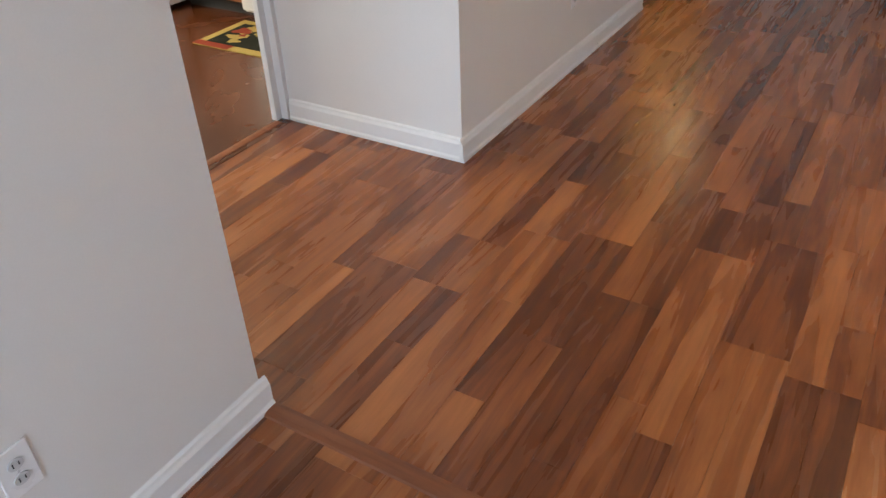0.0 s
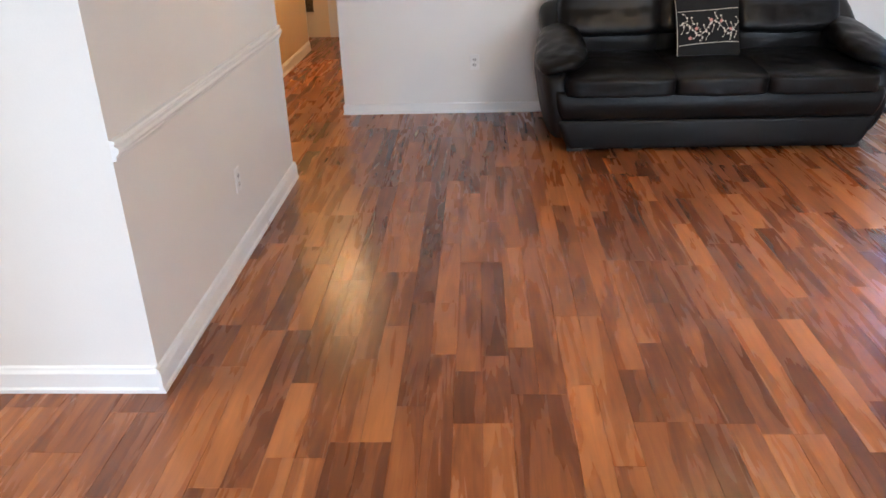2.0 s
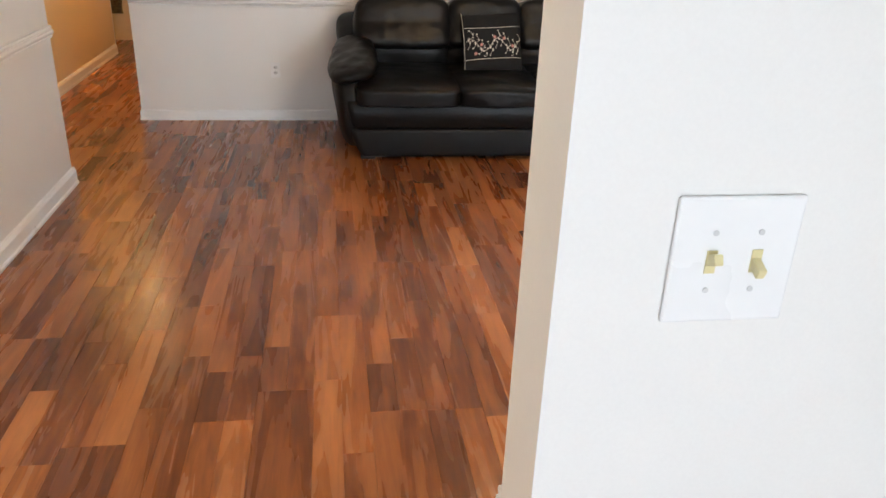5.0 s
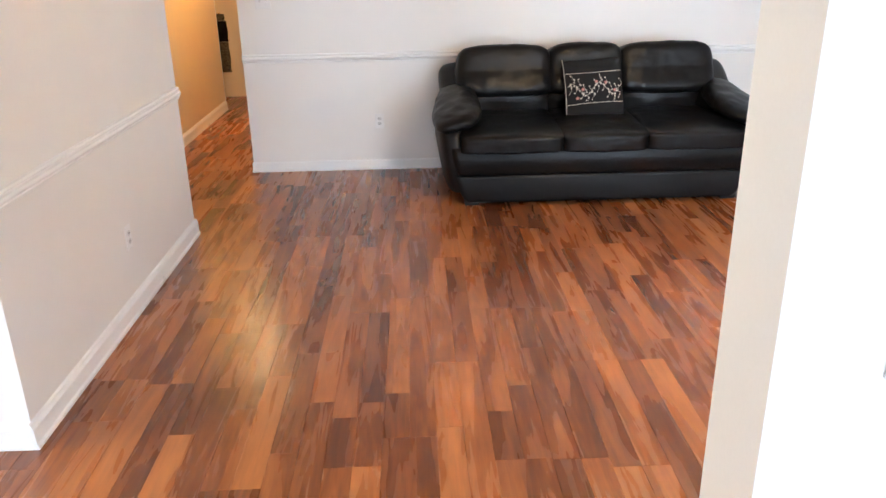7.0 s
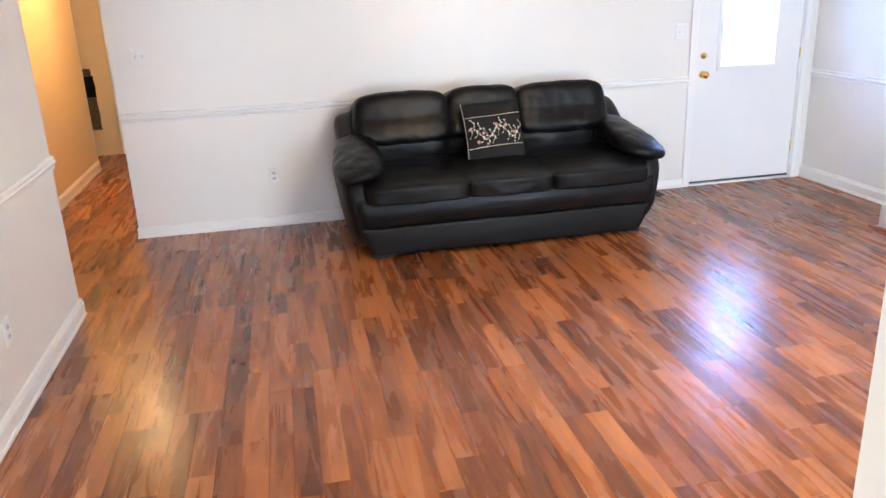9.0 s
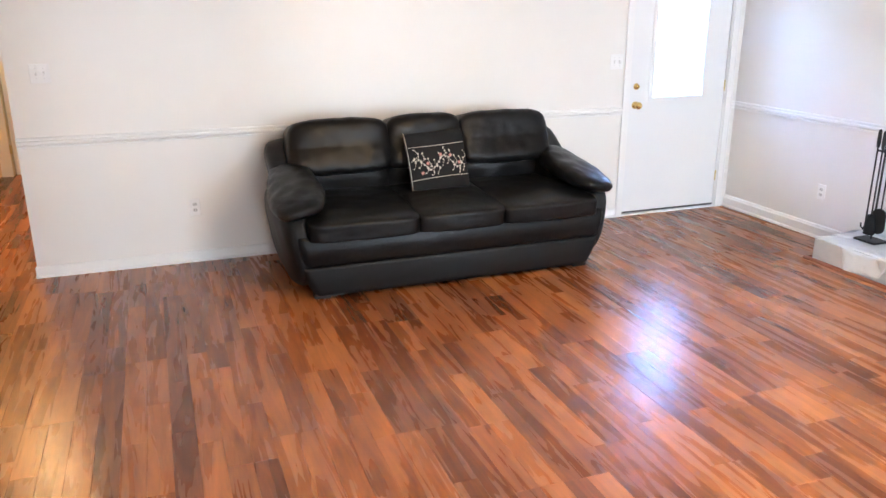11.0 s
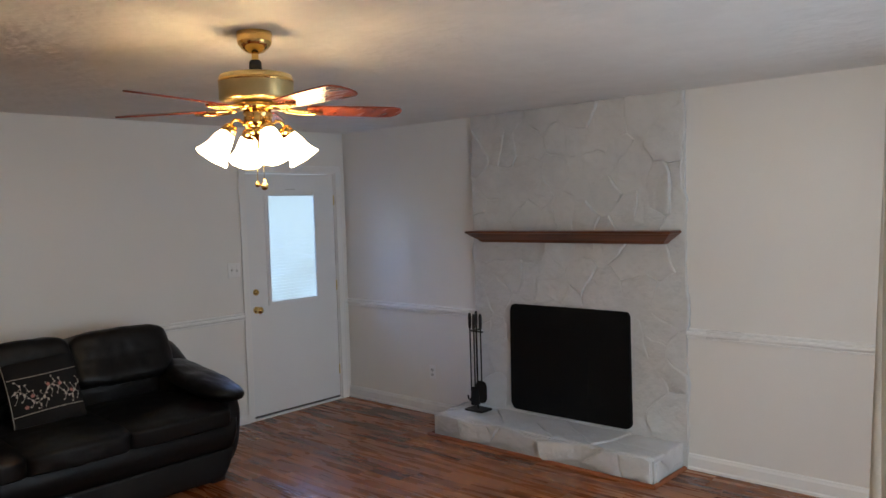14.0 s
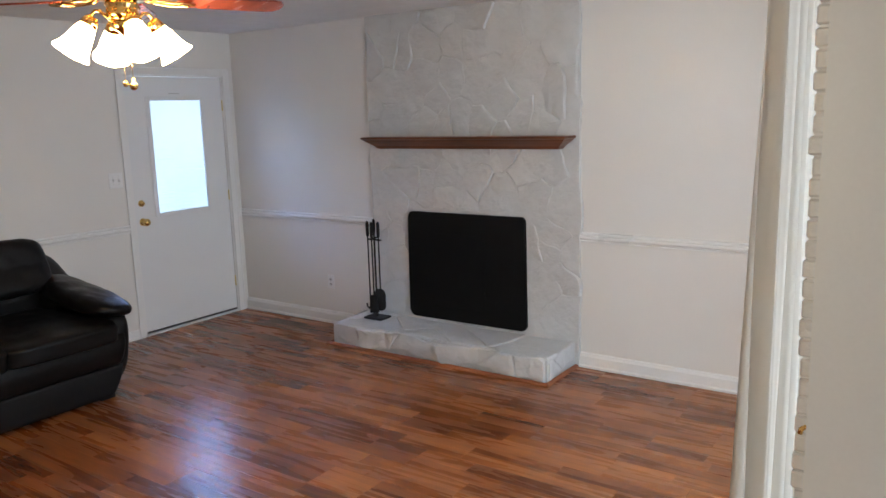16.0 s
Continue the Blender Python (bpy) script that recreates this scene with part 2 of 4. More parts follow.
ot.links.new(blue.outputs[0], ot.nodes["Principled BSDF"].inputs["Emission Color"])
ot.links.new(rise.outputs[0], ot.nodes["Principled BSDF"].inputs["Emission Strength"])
M_GLASS, gt, gb = material("clear_glass", 0.02, 0, (1, 1, 1))
gb.inputs["Transmission Weight"].default_value = 1.0
gb.inputs["IOR"].default_value = 1.1


# ---- building helpers ----
def box(bm, x0, x1, y0, y1, z0, z1, bevel=0.0, segs=2):
    made = bmesh.ops.create_cube(bm, size=1)["verts"]
    for v in made:
        v.co = ((x0 + x1) / 2 + v.co.x * (x1 - x0), (y0 + y1) / 2 + v.co.y * (y1 - y0), (z0 + z1) / 2 + v.co.z * (z1 - z0))
    if bevel:
        edges = list({e for v in made for e in v.link_edges})
        bmesh.ops.bevel(bm, geom=edges, offset=bevel, segments=segs, profile=0.5, affect="EDGES")
    return bm


def boxes(*sizes, bevel=0.0):
    bm = bmesh.new()
    for size in sizes:
        box(bm, *size, bevel=bevel)
    return bm


def rod(bm, a, b, r0, r1=None, n=14):
    a, b = Vector(a), Vector(b)
    m = Matrix.Translation((a + b) / 2) @ (b - a).to_track_quat("Z", "Y").to_matrix().to_4x4()
    bmesh.ops.create_cone(bm, cap_ends=True, segments=n, radius1=r0, radius2=r0 if r1 is None else r1, depth=(b - a).length, matrix=m)
    return bm


def ball(bm, c, r, sx=1, sy=1, sz=1, n=14):
    bmesh.ops.create_uvsphere(bm, u_segments=n, v_segments=n // 2 + 2, radius=r, matrix=Matrix.Translation(c) @ Matrix.Diagonal((sx, sy, sz, 1)))
    return bm


def lathe(bm, profile, centre=(0, 0, 0), n=32, m=None, wave=None):
    """A turned shape from (radius, height) pairs about z."""
    rings = []
    for r, z in profile:
        ring = []
        for k in range(n):
            a = 2 * math.pi * k / n
            q = r * (1 + (wave(a, z) if wave else 0))
            co = Vector((q * math.cos(a), q * math.sin(a), z))
            ring.append(bm.verts.new((m @ co if m else co) + Vector(centre)))
        rings.append(ring)
    for lo, hi in zip(rings, rings[1:]):
        for k in range(n):
            bm.faces.new((lo[k], lo[(k + 1) % n], hi[(k + 1) % n], hi[k]))
    return bm


def sweep(bm, points, r, n=8):
    """A bent round bar through points."""
    pts = [Vector(p) for p in points]
    rings = []
    for k, p in enumerate(pts):
        d = (pts[min(k + 1, len(pts) - 1)] - pts[max(k - 1, 0)]).normalized()
        q = d.to_track_quat("Z", "Y").to_matrix()
        rad = r[k] if isinstance(r, (list, tuple)) else r
        rings.append([bm.verts.new(p + q @ Vector((rad * math.cos(2 * math.pi * j / n), rad * math.sin(2 * math.pi * j / n), 0))) for j in range(n)])
    for lo, hi in zip(rings, rings[1:]):
        for j in range(n):
            bm.faces.new((lo[j], lo[(j + 1) % n], hi[(j + 1) % n], hi[j]))
    bm.faces.new(rings[0][::-1]), bm.faces.new(rings[-1])
    return bm


def profile_run(bm, start, end, out, shape):
    """A moulding along a wall: shape is (distance out, height) pairs, from start to end (x, y)."""
    a, b, o = Vector((*start, 0)), Vector((*end, 0)), Vector((*out, 0))
    ends = [[bm.verts.new(p + o * d + Vector((0, 0, z))) for d, z in shape] for p in (a, b)]
    n = len(shape)
    for k in range(n):
        bm.faces.new((ends[0][k], ends[0][(k + 1) % n], ends[1][(k + 1) % n], ends[1][k]))
    bm.faces.new(ends[0][::-1]), bm.faces.new(ends[1])
    return bm


def puff(bm, c, size, power=4.0, cuts=16, turn=(0, 0, 0), shape=None, wrinkle=0.0, scale=6.0):
    """A stuffed cushion: a rounded block with soft faces; shape bends it in its unit space."""
    m = pose(*c, *turn)
    before = set(bm.verts)
    cube = bmesh.ops.create_cube(bm, size=2)["verts"]
    bmesh.ops.subdivide_edges(bm, edges=list({e for v in cube for e in v.link_edges}), cuts=cuts, use_grid_fill=True)
    seen = [v for v in bm.verts if v not in before]
    for v in seen:
        d = v.co.copy()
        n = (abs(d.x) ** power + abs(d.y) ** power + abs(d.z) ** power) ** (1 / power)
        u = d / n
        if shape:
            u = shape(u)
        p = Vector((u.x * size[0] / 2, u.y * size[1] / 2, u.z * size[2] / 2))
        w = m @ p
        if wrinkle:
            w = w + (m.to_3x3() @ u).normalized() * wrinkle * noise.fractal(w * scale, 0.9, 2.0, 3)
        v.co = w
    return bm


def finish(name, bm, mat, smooth=False):
    bmesh.ops.recalc_face_normals(bm, faces=bm.faces)
    me = bpy.data.meshes.new(name)
    bm.to_mesh(me)
    bm.free()
    me.materials.append(mat)
    if smooth:
        me.shade_smooth()
    return me


def part(name, bm, mat, parent, label="", smooth=False):
    ob = new(name, finish(name, bm, mat, smooth))
    ob.parent = parent
    return tagged(ob, label)


def thing(name, at, label, category, group=""):
    """An empty that parents its parts; at moves the whole thing."""
    ob = new(name)
    ob.location = at or (0, 0, 0)
    ob.empty_display_size = 0.1
    return tagged(ob, label, category, group)


def structure(name, bm, mat, label="", category="", smooth=False):
    return tagged(new(name, finish(name, bm, mat, smooth)), label, category, "", "structure")


# ---- the shell ----
YN, XE, XW, HIGH = 6.36, 4.375, -1.185, 2.425
XN = -1.098  # west end of the sofa wall
YK, YH = 2.68, 4.888  # the kitchen-side wall, from its corner to the hallway
XF, YF = -0.960, 1.188  # the foyer wall's face and its end
XS, YS0, YS1 = 0.530, 0.935, 1.060  # the wall end beside the foyer
DX0, DX1, DZ = 3.311, 4.261, 2.065
structure("wall_north", boxes((XN, DX0, YN, YN + 0.14, 0, HIGH), (DX1, 4.52, YN, YN + 0.14, 0, HIGH), (DX0, DX1, YN, YN + 0.14, DZ, HIGH)), M_WALL, "off-white painted living room wall behind the sofa", "wall")
structure("wall_east", boxes((XE, XE + 0.14, YS0, YN, 0, HIGH)), M_WALL, "off-white painted wall either side of the fireplace", "wall")
structure("wall_south", boxes((XS, 1.205, YS0, YS1, 0, HIGH), (3.405, XE, YS0, YS1, 0, HIGH), (1.205, 3.405, YS0, YS1, 2.08, HIGH)), M_WALL, "white painted wall end beside the foyer", "wall")
structure("wall_kitchen_side", boxes((-1.30, XW, YK + 0.12, YH, 0, HIGH), (-2.17, XW, YK, YK + 0.12, 0, HIGH)), M_WALL, "white painted wall corner with chair rail", "wall")
structure("wall_kitchen_back", boxes((-5.0, -1.30, 4.40, YH, 0, HIGH)), M_WALL, "painted kitchen back wall", "wall")
structure("wall_kitchen_door", boxes((-2.29, -2.17, -2.6, 1.55, 0, HIGH), (-2.29, -2.17, 1.55, YK + 0.12, 2.08, HIGH)), M_WALL, "wall with the opening to the kitchen", "wall")
structure("wall_foyer_west", boxes((XF - 0.115, XF, -2.6, YF, 0, HIGH)), M_WALL, "off-white painted foyer wall ending at the threshold", "wall")
structure("wall_foyer_south", boxes((-5.0, -2.10, -2.72, -2.6, 0, HIGH), (-1.18, 0.02, -2.72, -2.6, 0, HIGH), (-2.10, -1.18, -2.72, -2.6, 2.2, HIGH), (-2.10, -1.18, -2.72, -2.6, 0, 0.4), (1.02, 1.20, -2.72, -2.6, 0, HIGH), (0.02, 1.02, -2.72, -2.6, 2.3, HIGH), (0.02, 1.02, -2.72, -2.6, 0, 0.2)), M_WALL, "painted wall with the front window", "wall")
structure("wall_foyer_east", boxes((1.08, 1.20, -2.6, YS0, 0, HIGH)), M_WALL, "painted foyer side wall", "wall")
structure("wall_kitchen_west", boxes((-5.12, -5.0, -2.72, YH, 0, HIGH)), M_WALL, "painted kitchen side wall", "wall")
structure("wall_hall_west", boxes((-2.045, -1.925, YH, 9.10, 0, HIGH)), M_HALL, "warm cream painted hallway wall", "wall")
structure("wall_hall_east", boxes((XN, -0.95, YN + 0.14, 6.58, 0, HIGH), (XN, -0.95, 7.42, 9.95, 0, HIGH), (XN, -0.95, 6.58, 7.42, 2.05, HIGH)), M_HALL, "warm cream painted hallway wall with a door", "wall")
structure("wall_hall_end", boxes((-3.2, -1.72, 9.95, 10.07, 0, HIGH), (-1.72, -0.95, 9.95, 10.07, 2.05, HIGH)), M_HALL, "cream painted wall at the end of the hallway", "wall")
structure("wall_side_passage", boxes((-3.2, -2.045, 8.98, 9.10, 0, HIGH), (-3.32, -3.2, 8.98, 10.07, 0, HIGH)), M_HALL, "cream painted side passage wall", "wall")
structure("wall_bedroom", boxes((-1.9, -0.4, 11.6, 11.72, 0, HIGH), (-2.0, -1.9, 10.07, 11.72, 0, HIGH), (-0.5, -0.4, 10.07, 11.6, 0, HIGH)), M_HALL, "cream painted room beyond the hallway door", "wall")
structure("ceiling", boxes((-5.12, 4.54, -2.72, YN + 0.14, HIGH, HIGH + 0.1), (-3.32, -0.4, YN + 0.14, 11.72, HIGH, HIGH + 0.1)), M_CEIL, "white ceiling with a knockdown texture", "ceiling")
structure("subfloor", boxes((-2.09, 1.20, -2.72, YN + 0.14, -0.12, -0.006), (1.20, 4.54, 0.90, YN + 0.14, -0.12, -0.006), (-3.32, -0.4, YN + 0.14, 11.72, -0.12, -0.006)), M_THRESH, "brown boards under the laminate floor", "floor")
structure("kitchen_floor", boxes((-5.0, -2.09, -2.6, 4.40, -0.12, 0.002)), M_KFLOOR, "smooth dark reddish brown kitchen floor", "floor")
structure("patio_slab", boxes((1.21, 4.60, -2.7, 0.89, -0.30, -0.04)), M_BRICK, "pale concrete patio outside the sliding door", "patio")
structure("ground", boxes((-80, 80, -80, 80, -0.4, -0.3)), M_GRASS, "green lawn outside", "ground")
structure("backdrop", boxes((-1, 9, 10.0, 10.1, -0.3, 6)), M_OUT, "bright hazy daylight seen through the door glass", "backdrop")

# mouldings
BASE = [(0, 0), (0.022, 0), (0.022, 0.014), (0.016, 0.022), (0.016, 0.078), (0.010, 0.090), (0.008, 0.098), (0, 0.104)]
LOWBASE = [(0, 0), (0.014, 0), (0.014, 0.012), (0.009, 0.018), (0.009, 0.070), (0.005, 0.078), (0, 0.080)]
RAIL = [(0, 0.848), (0.012, 0.850), (0.015, 0.861), (0.010, 0.865), (0.022, 0.872), (0.027, 0.882), (0.024, 0.892), (0.013, 0.896), (0.013, 0.900), (0.019, 0.906), (0.016, 0.914), (0, 0.916)]


def moulding(name, shape, runs, label):
    bm = bmesh.new()
    for a, b, o in runs:
        profile_run(bm, a, b, o, shape)
    return structure(name, bm, M_TRIM, label, "moulding")


moulding("baseboard_north", LOWBASE, [((XN, YN), (3.251, YN), (0, -1)), ((XN, YN + 0.14), (XN, YN - 0.014), (-1, 0))], "low white painted baseboard behind the sofa")
moulding("baseboard_east", BASE, [((XE, YN), (XE, 4.895), (-1, 0)), ((XE, 3.080), (XE, YS1), (-1, 0))], "white painted baseboard beside the fireplace")
moulding("baseboard_kitchen_side", BASE, [((XW, YK - 0.022), (XW, YH + 0.022), (1, 0)), ((-2.11, YK), (XW, YK), (0, -1)), ((-1.5, YH), (XW, YH), (0, 1))], "white painted baseboard round the wall corner")
moulding("baseboard_foyer", BASE, [((XF, -2.6), (XF, YF + 0.022), (1, 0)), ((XF - 0.115, YF), (XF, YF), (0, 1))], "white painted baseboard on the foyer wall")
moulding("baseboard_south", BASE, [((XS, YS1), (0.94, YS1), (0, 1)), ((XS, YS0), (1.08, YS0), (0, -1)), ((XS, YS0 - 0.022), (XS, YS1 + 0.022), (-1, 0))], "white painted baseboard on the wall end")
moulding("baseboard_hall", BASE, [((-1.925, YH), (-1.925, 9.10), (1, 0))], "cream lit baseboard along the hallway")
moulding("rail_north", RAIL, [((XN, YN), (3.251, YN), (0, -1)), ((4.321, YN), (XE, YN), (0, -1))], "white painted chair rail behind the sofa")
moulding("rail_east", RAIL, [((XE, YN), (XE, 4.81), (-1, 0)), ((XE, 3.07), (XE, YS1), (-1, 0))], "white painted chair rail beside the fireplace")
moulding("rail_kitchen_side", RAIL, [((XW, YK), (XW, YH), (1, 0))], "white painted chair rail on the kitchen wall")
moulding("rail_south", RAIL, [((XS, YS1), (0.94, YS1), (0, 1))], "white painted chair rail on the wall end")

# the kitchen opening's casing and floor strips
structure("kitchen_casing", boxes((-2.170, -2.115, YK - 0.025, YK, 0, 2.14), (-2.185, -2.155, YK - 0.060, YK - 0.005, 0, 2.14)), M_TRIM, "white painted casing of the kitchen opening", "casing")
bm = bmesh.new()
profile_run(bm, (XF + 0.02, 1.190), (XS - 0.003, 1.190), (0, 1), [(-0.030, 0.0), (-0.026, 0.006), (-0.012, 0.010), (0.012, 0.010), (0.026, 0.006), (0.030, 0.0)])
structure("threshold_strip", bm, M_THRESH, "brown wooden threshold strip across the foyer opening", "threshold")
bm = bmesh.new()
profile_run(bm, (-2.14, 1.55), (-2.14, YK - 0.07), (1, 0), [(-0.025, 0.0), (-0.02, 0.006), (0.0, 0.009), (0.02, 0.006), (0.025, 0.0)])
structure("kitchen_threshold", bm, M_THRESH, "brown wooden threshold strip at the kitchen", "threshold")


# ---- the exterior door ----
door = thing("exterior_door", (-0.014, 0, 0), "closed white exterior door with a half-height glazed light", "door")
DY = YN + 0.012
part("slab", boxes((3.338, 3.53, DY, DY + 0.044, 0.02, 2.05), (4.065, 4.262, DY, DY + 0.044, 0.02, 2.05), (3.53, 4.065, DY, DY + 0.044, 0.02, 0.962), (3.53, 4.065, DY, DY + 0.044, 1.88, 2.05)), M_DOOR, door)
lite = part("light_frame", boxes((3.515, 3.553, DY - 0.012, DY - 0.001, 0.945, 1.897), (4.034, 4.072, DY - 0.012, DY - 0.001, 0.945, 1.897), (3.553, 4.034, DY - 0.012, DY - 0.001, 0.945, 0.978), (3.553, 4.034, DY - 0.012, DY - 0.001, 1.864, 1.897), bevel=0.003), M_DOOR, door)
pane = part("pane", boxes((3.53, 4.065, DY + 0.030, DY + 0.034, 0.95, 1.87)), M_GLASS, lite, "clear glass with a closed-up mini blind behind it")
pane.visible_shadow = False
bm = bmesh.new()
for k in range(34):
    z = 0.984 + k * 0.0260
    box(bm, 3.556, 4.036, DY + 0.010, DY + 0.024, z, z + 0.0012)
part("blind_slats", bm, M_BLIND, lite)
part("blind_slider", boxes((4.026, 4.040, DY - 0.020, DY - 0.013, 1.70, 1.86), bevel=0.002), M_PLATE, lite)
part("vent_slot", boxes((3.74, 3.84, DY - 0.003, DY - 0.0005, 1.917, 1.925)), M_SLOT, door)
for zc, r in ((1.070, 0.026), (0.922, 0.030)):
    bm = lathe(bmesh.new(), [(0.001, 0), (r, 0), (r, 0.006), (r * 0.6, 0.012), (r * 0.45, 0.02)] + ([(r * 0.45, 0.032), (r * 0.9, 0.042), (r, 0.056), (r * 0.8, 0.068), (0.001, 0.072)] if zc < 1 else [(r * 0.7, 0.022), (r * 0.6, 0.027), (0.001, 0.028)]), (3.398, DY, zc), 24, Matrix.Rotation(radians(90), 3, "X"))
    part("knob" if zc < 1 else "deadbolt", bm, M_BRASS, door, "polished brass knob" if zc < 1 else "polished brass deadbolt", True)
for zc in (0.28, 1.05, 1.82):
    part("hinge", rod(bmesh.new(), (4.266, DY - 0.004, zc - 0.045), (4.266, DY - 0.004, zc + 0.045), 0.006), M_BRASS_SOFT, door)
structure("door_jamb", boxes((DX0, 3.32, YN + 0.001, YN + 0.139, 0, DZ), (4.254, DX1, YN + 0.001, YN + 0.139, 0, DZ), (3.32, 4.254, YN + 0.001, YN + 0.139, 2.056, DZ)), M_TRIM, "white painted jamb of the exterior door", "jamb")
bm = boxes((3.252, DX0, YN - 0.016, YN - 0.0005, 0, 2.125), (DX1, 4.321, YN - 0.016, YN - 0.0005, 0, 2.125), (DX0, DX1, YN - 0.016, YN - 0.0005, DZ, 2.125), bevel=0.004)
box(bm, 3.248, 3.262, YN - 0.021, YN - 0.0161, 0, 2.128, 0.003)
box(bm, 4.311, 4.325, YN - 0.021, YN - 0.0161, 0, 2.128, 0.003)
box(bm, 3.263, 4.31, YN - 0.021, YN - 0.0161, 2.116, 2.128, 0.003)
structure("door_casing", bm, M_TRIM, "white painted casing of the exterior door", "casing")
structure("door_sill", boxes((DX0, DX1, YN - 0.008, YN + 0.139, 0, 0.016), bevel=0.004), M_BLIND, "pale metal sill of the exterior door", "sill")
part("door_sweep", boxes((3.340, 4.260, DY - 0.004, DY - 0.0005, 0.019, 0.034)), M_DARKSLOT, door)


# ---- the stone fireplace ----
def voronoi(u0, u1, v0, v1, step_u, step_v, seed, hole=None, lean=0.35):
    """Irregular stone outlines that fill a rectangle, with a rectangular hole left open."""
    rng = random.Random(seed)
    pts = []
    nu, nv = max(1, round((u1 - u0) / step_u)), max(1, round((v1 - v0) / step_v))
    for i in range(nu):
        for j in range(nv):
            if rng.random() < 0.12:
                continue
            u = u0 + (i + 0.5 + rng.uniform(-0.46, 0.46)) * (u1 - u0) / nu
            v = v0 + (j + 0.5 * (i % 2) + rng.uniform(-0.1, 0.75)) * (v1 - v0) / nv
            pts.append((u, v))
    cells = []

    def clip(poly, n, d):
        out = []
        for a, b in zip(poly, poly[1:] + poly[:1]):
            da, db = a.dot(n) - d, b.dot(n) - d
            if da <= 0:
                out.append(a)
            if da * db < 0:
                out.append(a + (b - a) * (da / (da - db)))
        return out

    for p in pts:
        c = Vector(p)
        if hole and hole[0] - 0.02 < c.x < hole[1] + 0.02 and hole[2] - 0.02 < c.y < hole[3] + 0.02:
            continue
        poly = [Vector((u0, v0)), Vector((u1, v0)), Vector((u1, v1)), Vector((u0, v1))]
        for q in pts:
            if q is p:
                continue
            o = Vector(q)
            n = o - c
            n.x *= 1.0
            n.y *= lean + 0.35
            mid = (o + c) / 2
            poly = clip(poly, n, mid.dot(n))
            if len(poly) < 3:
                break
        if len(poly) >= 3 and hole:
            gaps = [(hole[0] - c.x, Vector((1, 0)), hole[0]), (c.x - hole[1], Vector((-1, 0)), -hole[1]), (hole[2] - c.y, Vector((0, 1)), hole[2]), (c.y - hole[3], Vector((0, -1)), -hole[3])]
            gap, n, d = max(gaps, key=lambda g: g[0])
            if any(hole[0] < w.x < hole[1] and hole[2] < w.y < hole[3] for w in poly) or gap < 0.3:
                poly = clip(poly, n, d)
        if len(poly) >= 3:
            cells.append((c, poly))
    return cells


def stone(poly, centre, rng, gap, high, at, lean=1.0):
    """One fieldstone: an uneven top face with rounded, broken shoulders; at maps (u, v, out) to the world."""
    ring = []
    for a, b in zip(poly, poly[1:] + poly[:1]):
        n = max(1, int((b - a).length / 0.028))
        for k in range(n):
            p = a + (b - a) * (k / n)
            q = Vector((p.x * 8, p.y * 8, 0.7))
            drift = Vector((noise.noise(q * 0.6), noise.noise(q * 0.6 + Vector((9, 4, 2)))))
            nibble = Vector((noise.noise(q * 2.1), noise.noise(q * 2.1 + Vector((3, 7, 1)))))
            ring.append(p + lean * (0.046 * drift + 0.012 * nibble))
    mid = sum(ring, Vector((0, 0))) / len(ring)
    bm = bmesh.new()
    tilt = (lean * rng.uniform(-0.17, 0.17), lean * rng.uniform(-0.08, 0.08))
    loops = []
    for inset, out in ((gap * 0.3, -0.004), (gap, high * 0.55), (gap + 0.006, high * 0.90), (gap + 0.028, high)):
        loop = []
        for k, w in enumerate(ring):
            d = mid - w
            far = d.length
            w2 = w + d * min(0.6, (inset * 1.25 + 0.003 * noise.noise(Vector((w.x * 25, w.y * 25, inset)))) / max(far, 0.02))
            o = out + (0.0035 * noise.noise(Vector((w2.x * 14, w2.y * 14, 3.1))) + tilt[0] * (w2.x - mid.x) + tilt[1] * (w2.y - mid.y) if out > 0 else 0)
            loop.append(bm.verts.new(at(w2.x, w2.y, o)))
        loops.append(loop)
    for lo, hi in zip(loops, loops[1:]):
        for k in range(len(ring)):
            bm.faces.new((lo[k], lo[(k + 1) % len(ring)], hi[(k + 1) % len(ring)], hi[k]))
    top = bm.verts.new(at(mid.x, mid.y, high * 1.02))
    for k in range(len(ring)):
        bm.faces.new((loops[-1][k], loops[-1][(k + 1) % len(ring)], top))
    return bm


CX, CY0, CY1 = 4.360, 3.070, 4.808
BOX = (3.452, 4.457, 0.20, 0.996)
fireplace = thing("fireplace", None, "white painted fieldstone fireplace with a raised hearth", "fireplace")
part("mortar", boxes((CX - 0.0138, XE - 0.001, CY0, CY1, 0, HIGH - 0.001)), M_STONE, fireplace)
rng = random.Random(5)
for c, poly in voronoi(CY0, CY1, 0.17, HIGH - 0.002, 0.150, 0.30, 17, BOX):
    part("stone", stone(poly, c, rng, rng.choice((0.0005, 0.001, 0.002)), rng.choice((0.013, 0.015, 0.018, 0.022, 0.027)), lambda u, v, o: Vector((CX - o, u, v))), M_STONE, fireplace)
HX, HY0, HY1, HZ = 3.948, 3.103, 4.905, 0.145
hearth = part("hearth", boxes((HX - 0.005, CX - 0.0125, HY0 - 0.002, HY1 + 0.004, 0, HZ + 0.010)), M_GROUT, fireplace)
for c, poly in voronoi(HY0, HY1, HX + 0.012, CX, 0.42, 0.24, 4, None, 0.7):
    part("hearth_slab", stone(poly, c, rng, 0.001, rng.uniform(0.016, 0.024), lambda u, v, o: Vector((v, u, HZ + o)), 0.10), M_STONE, hearth)
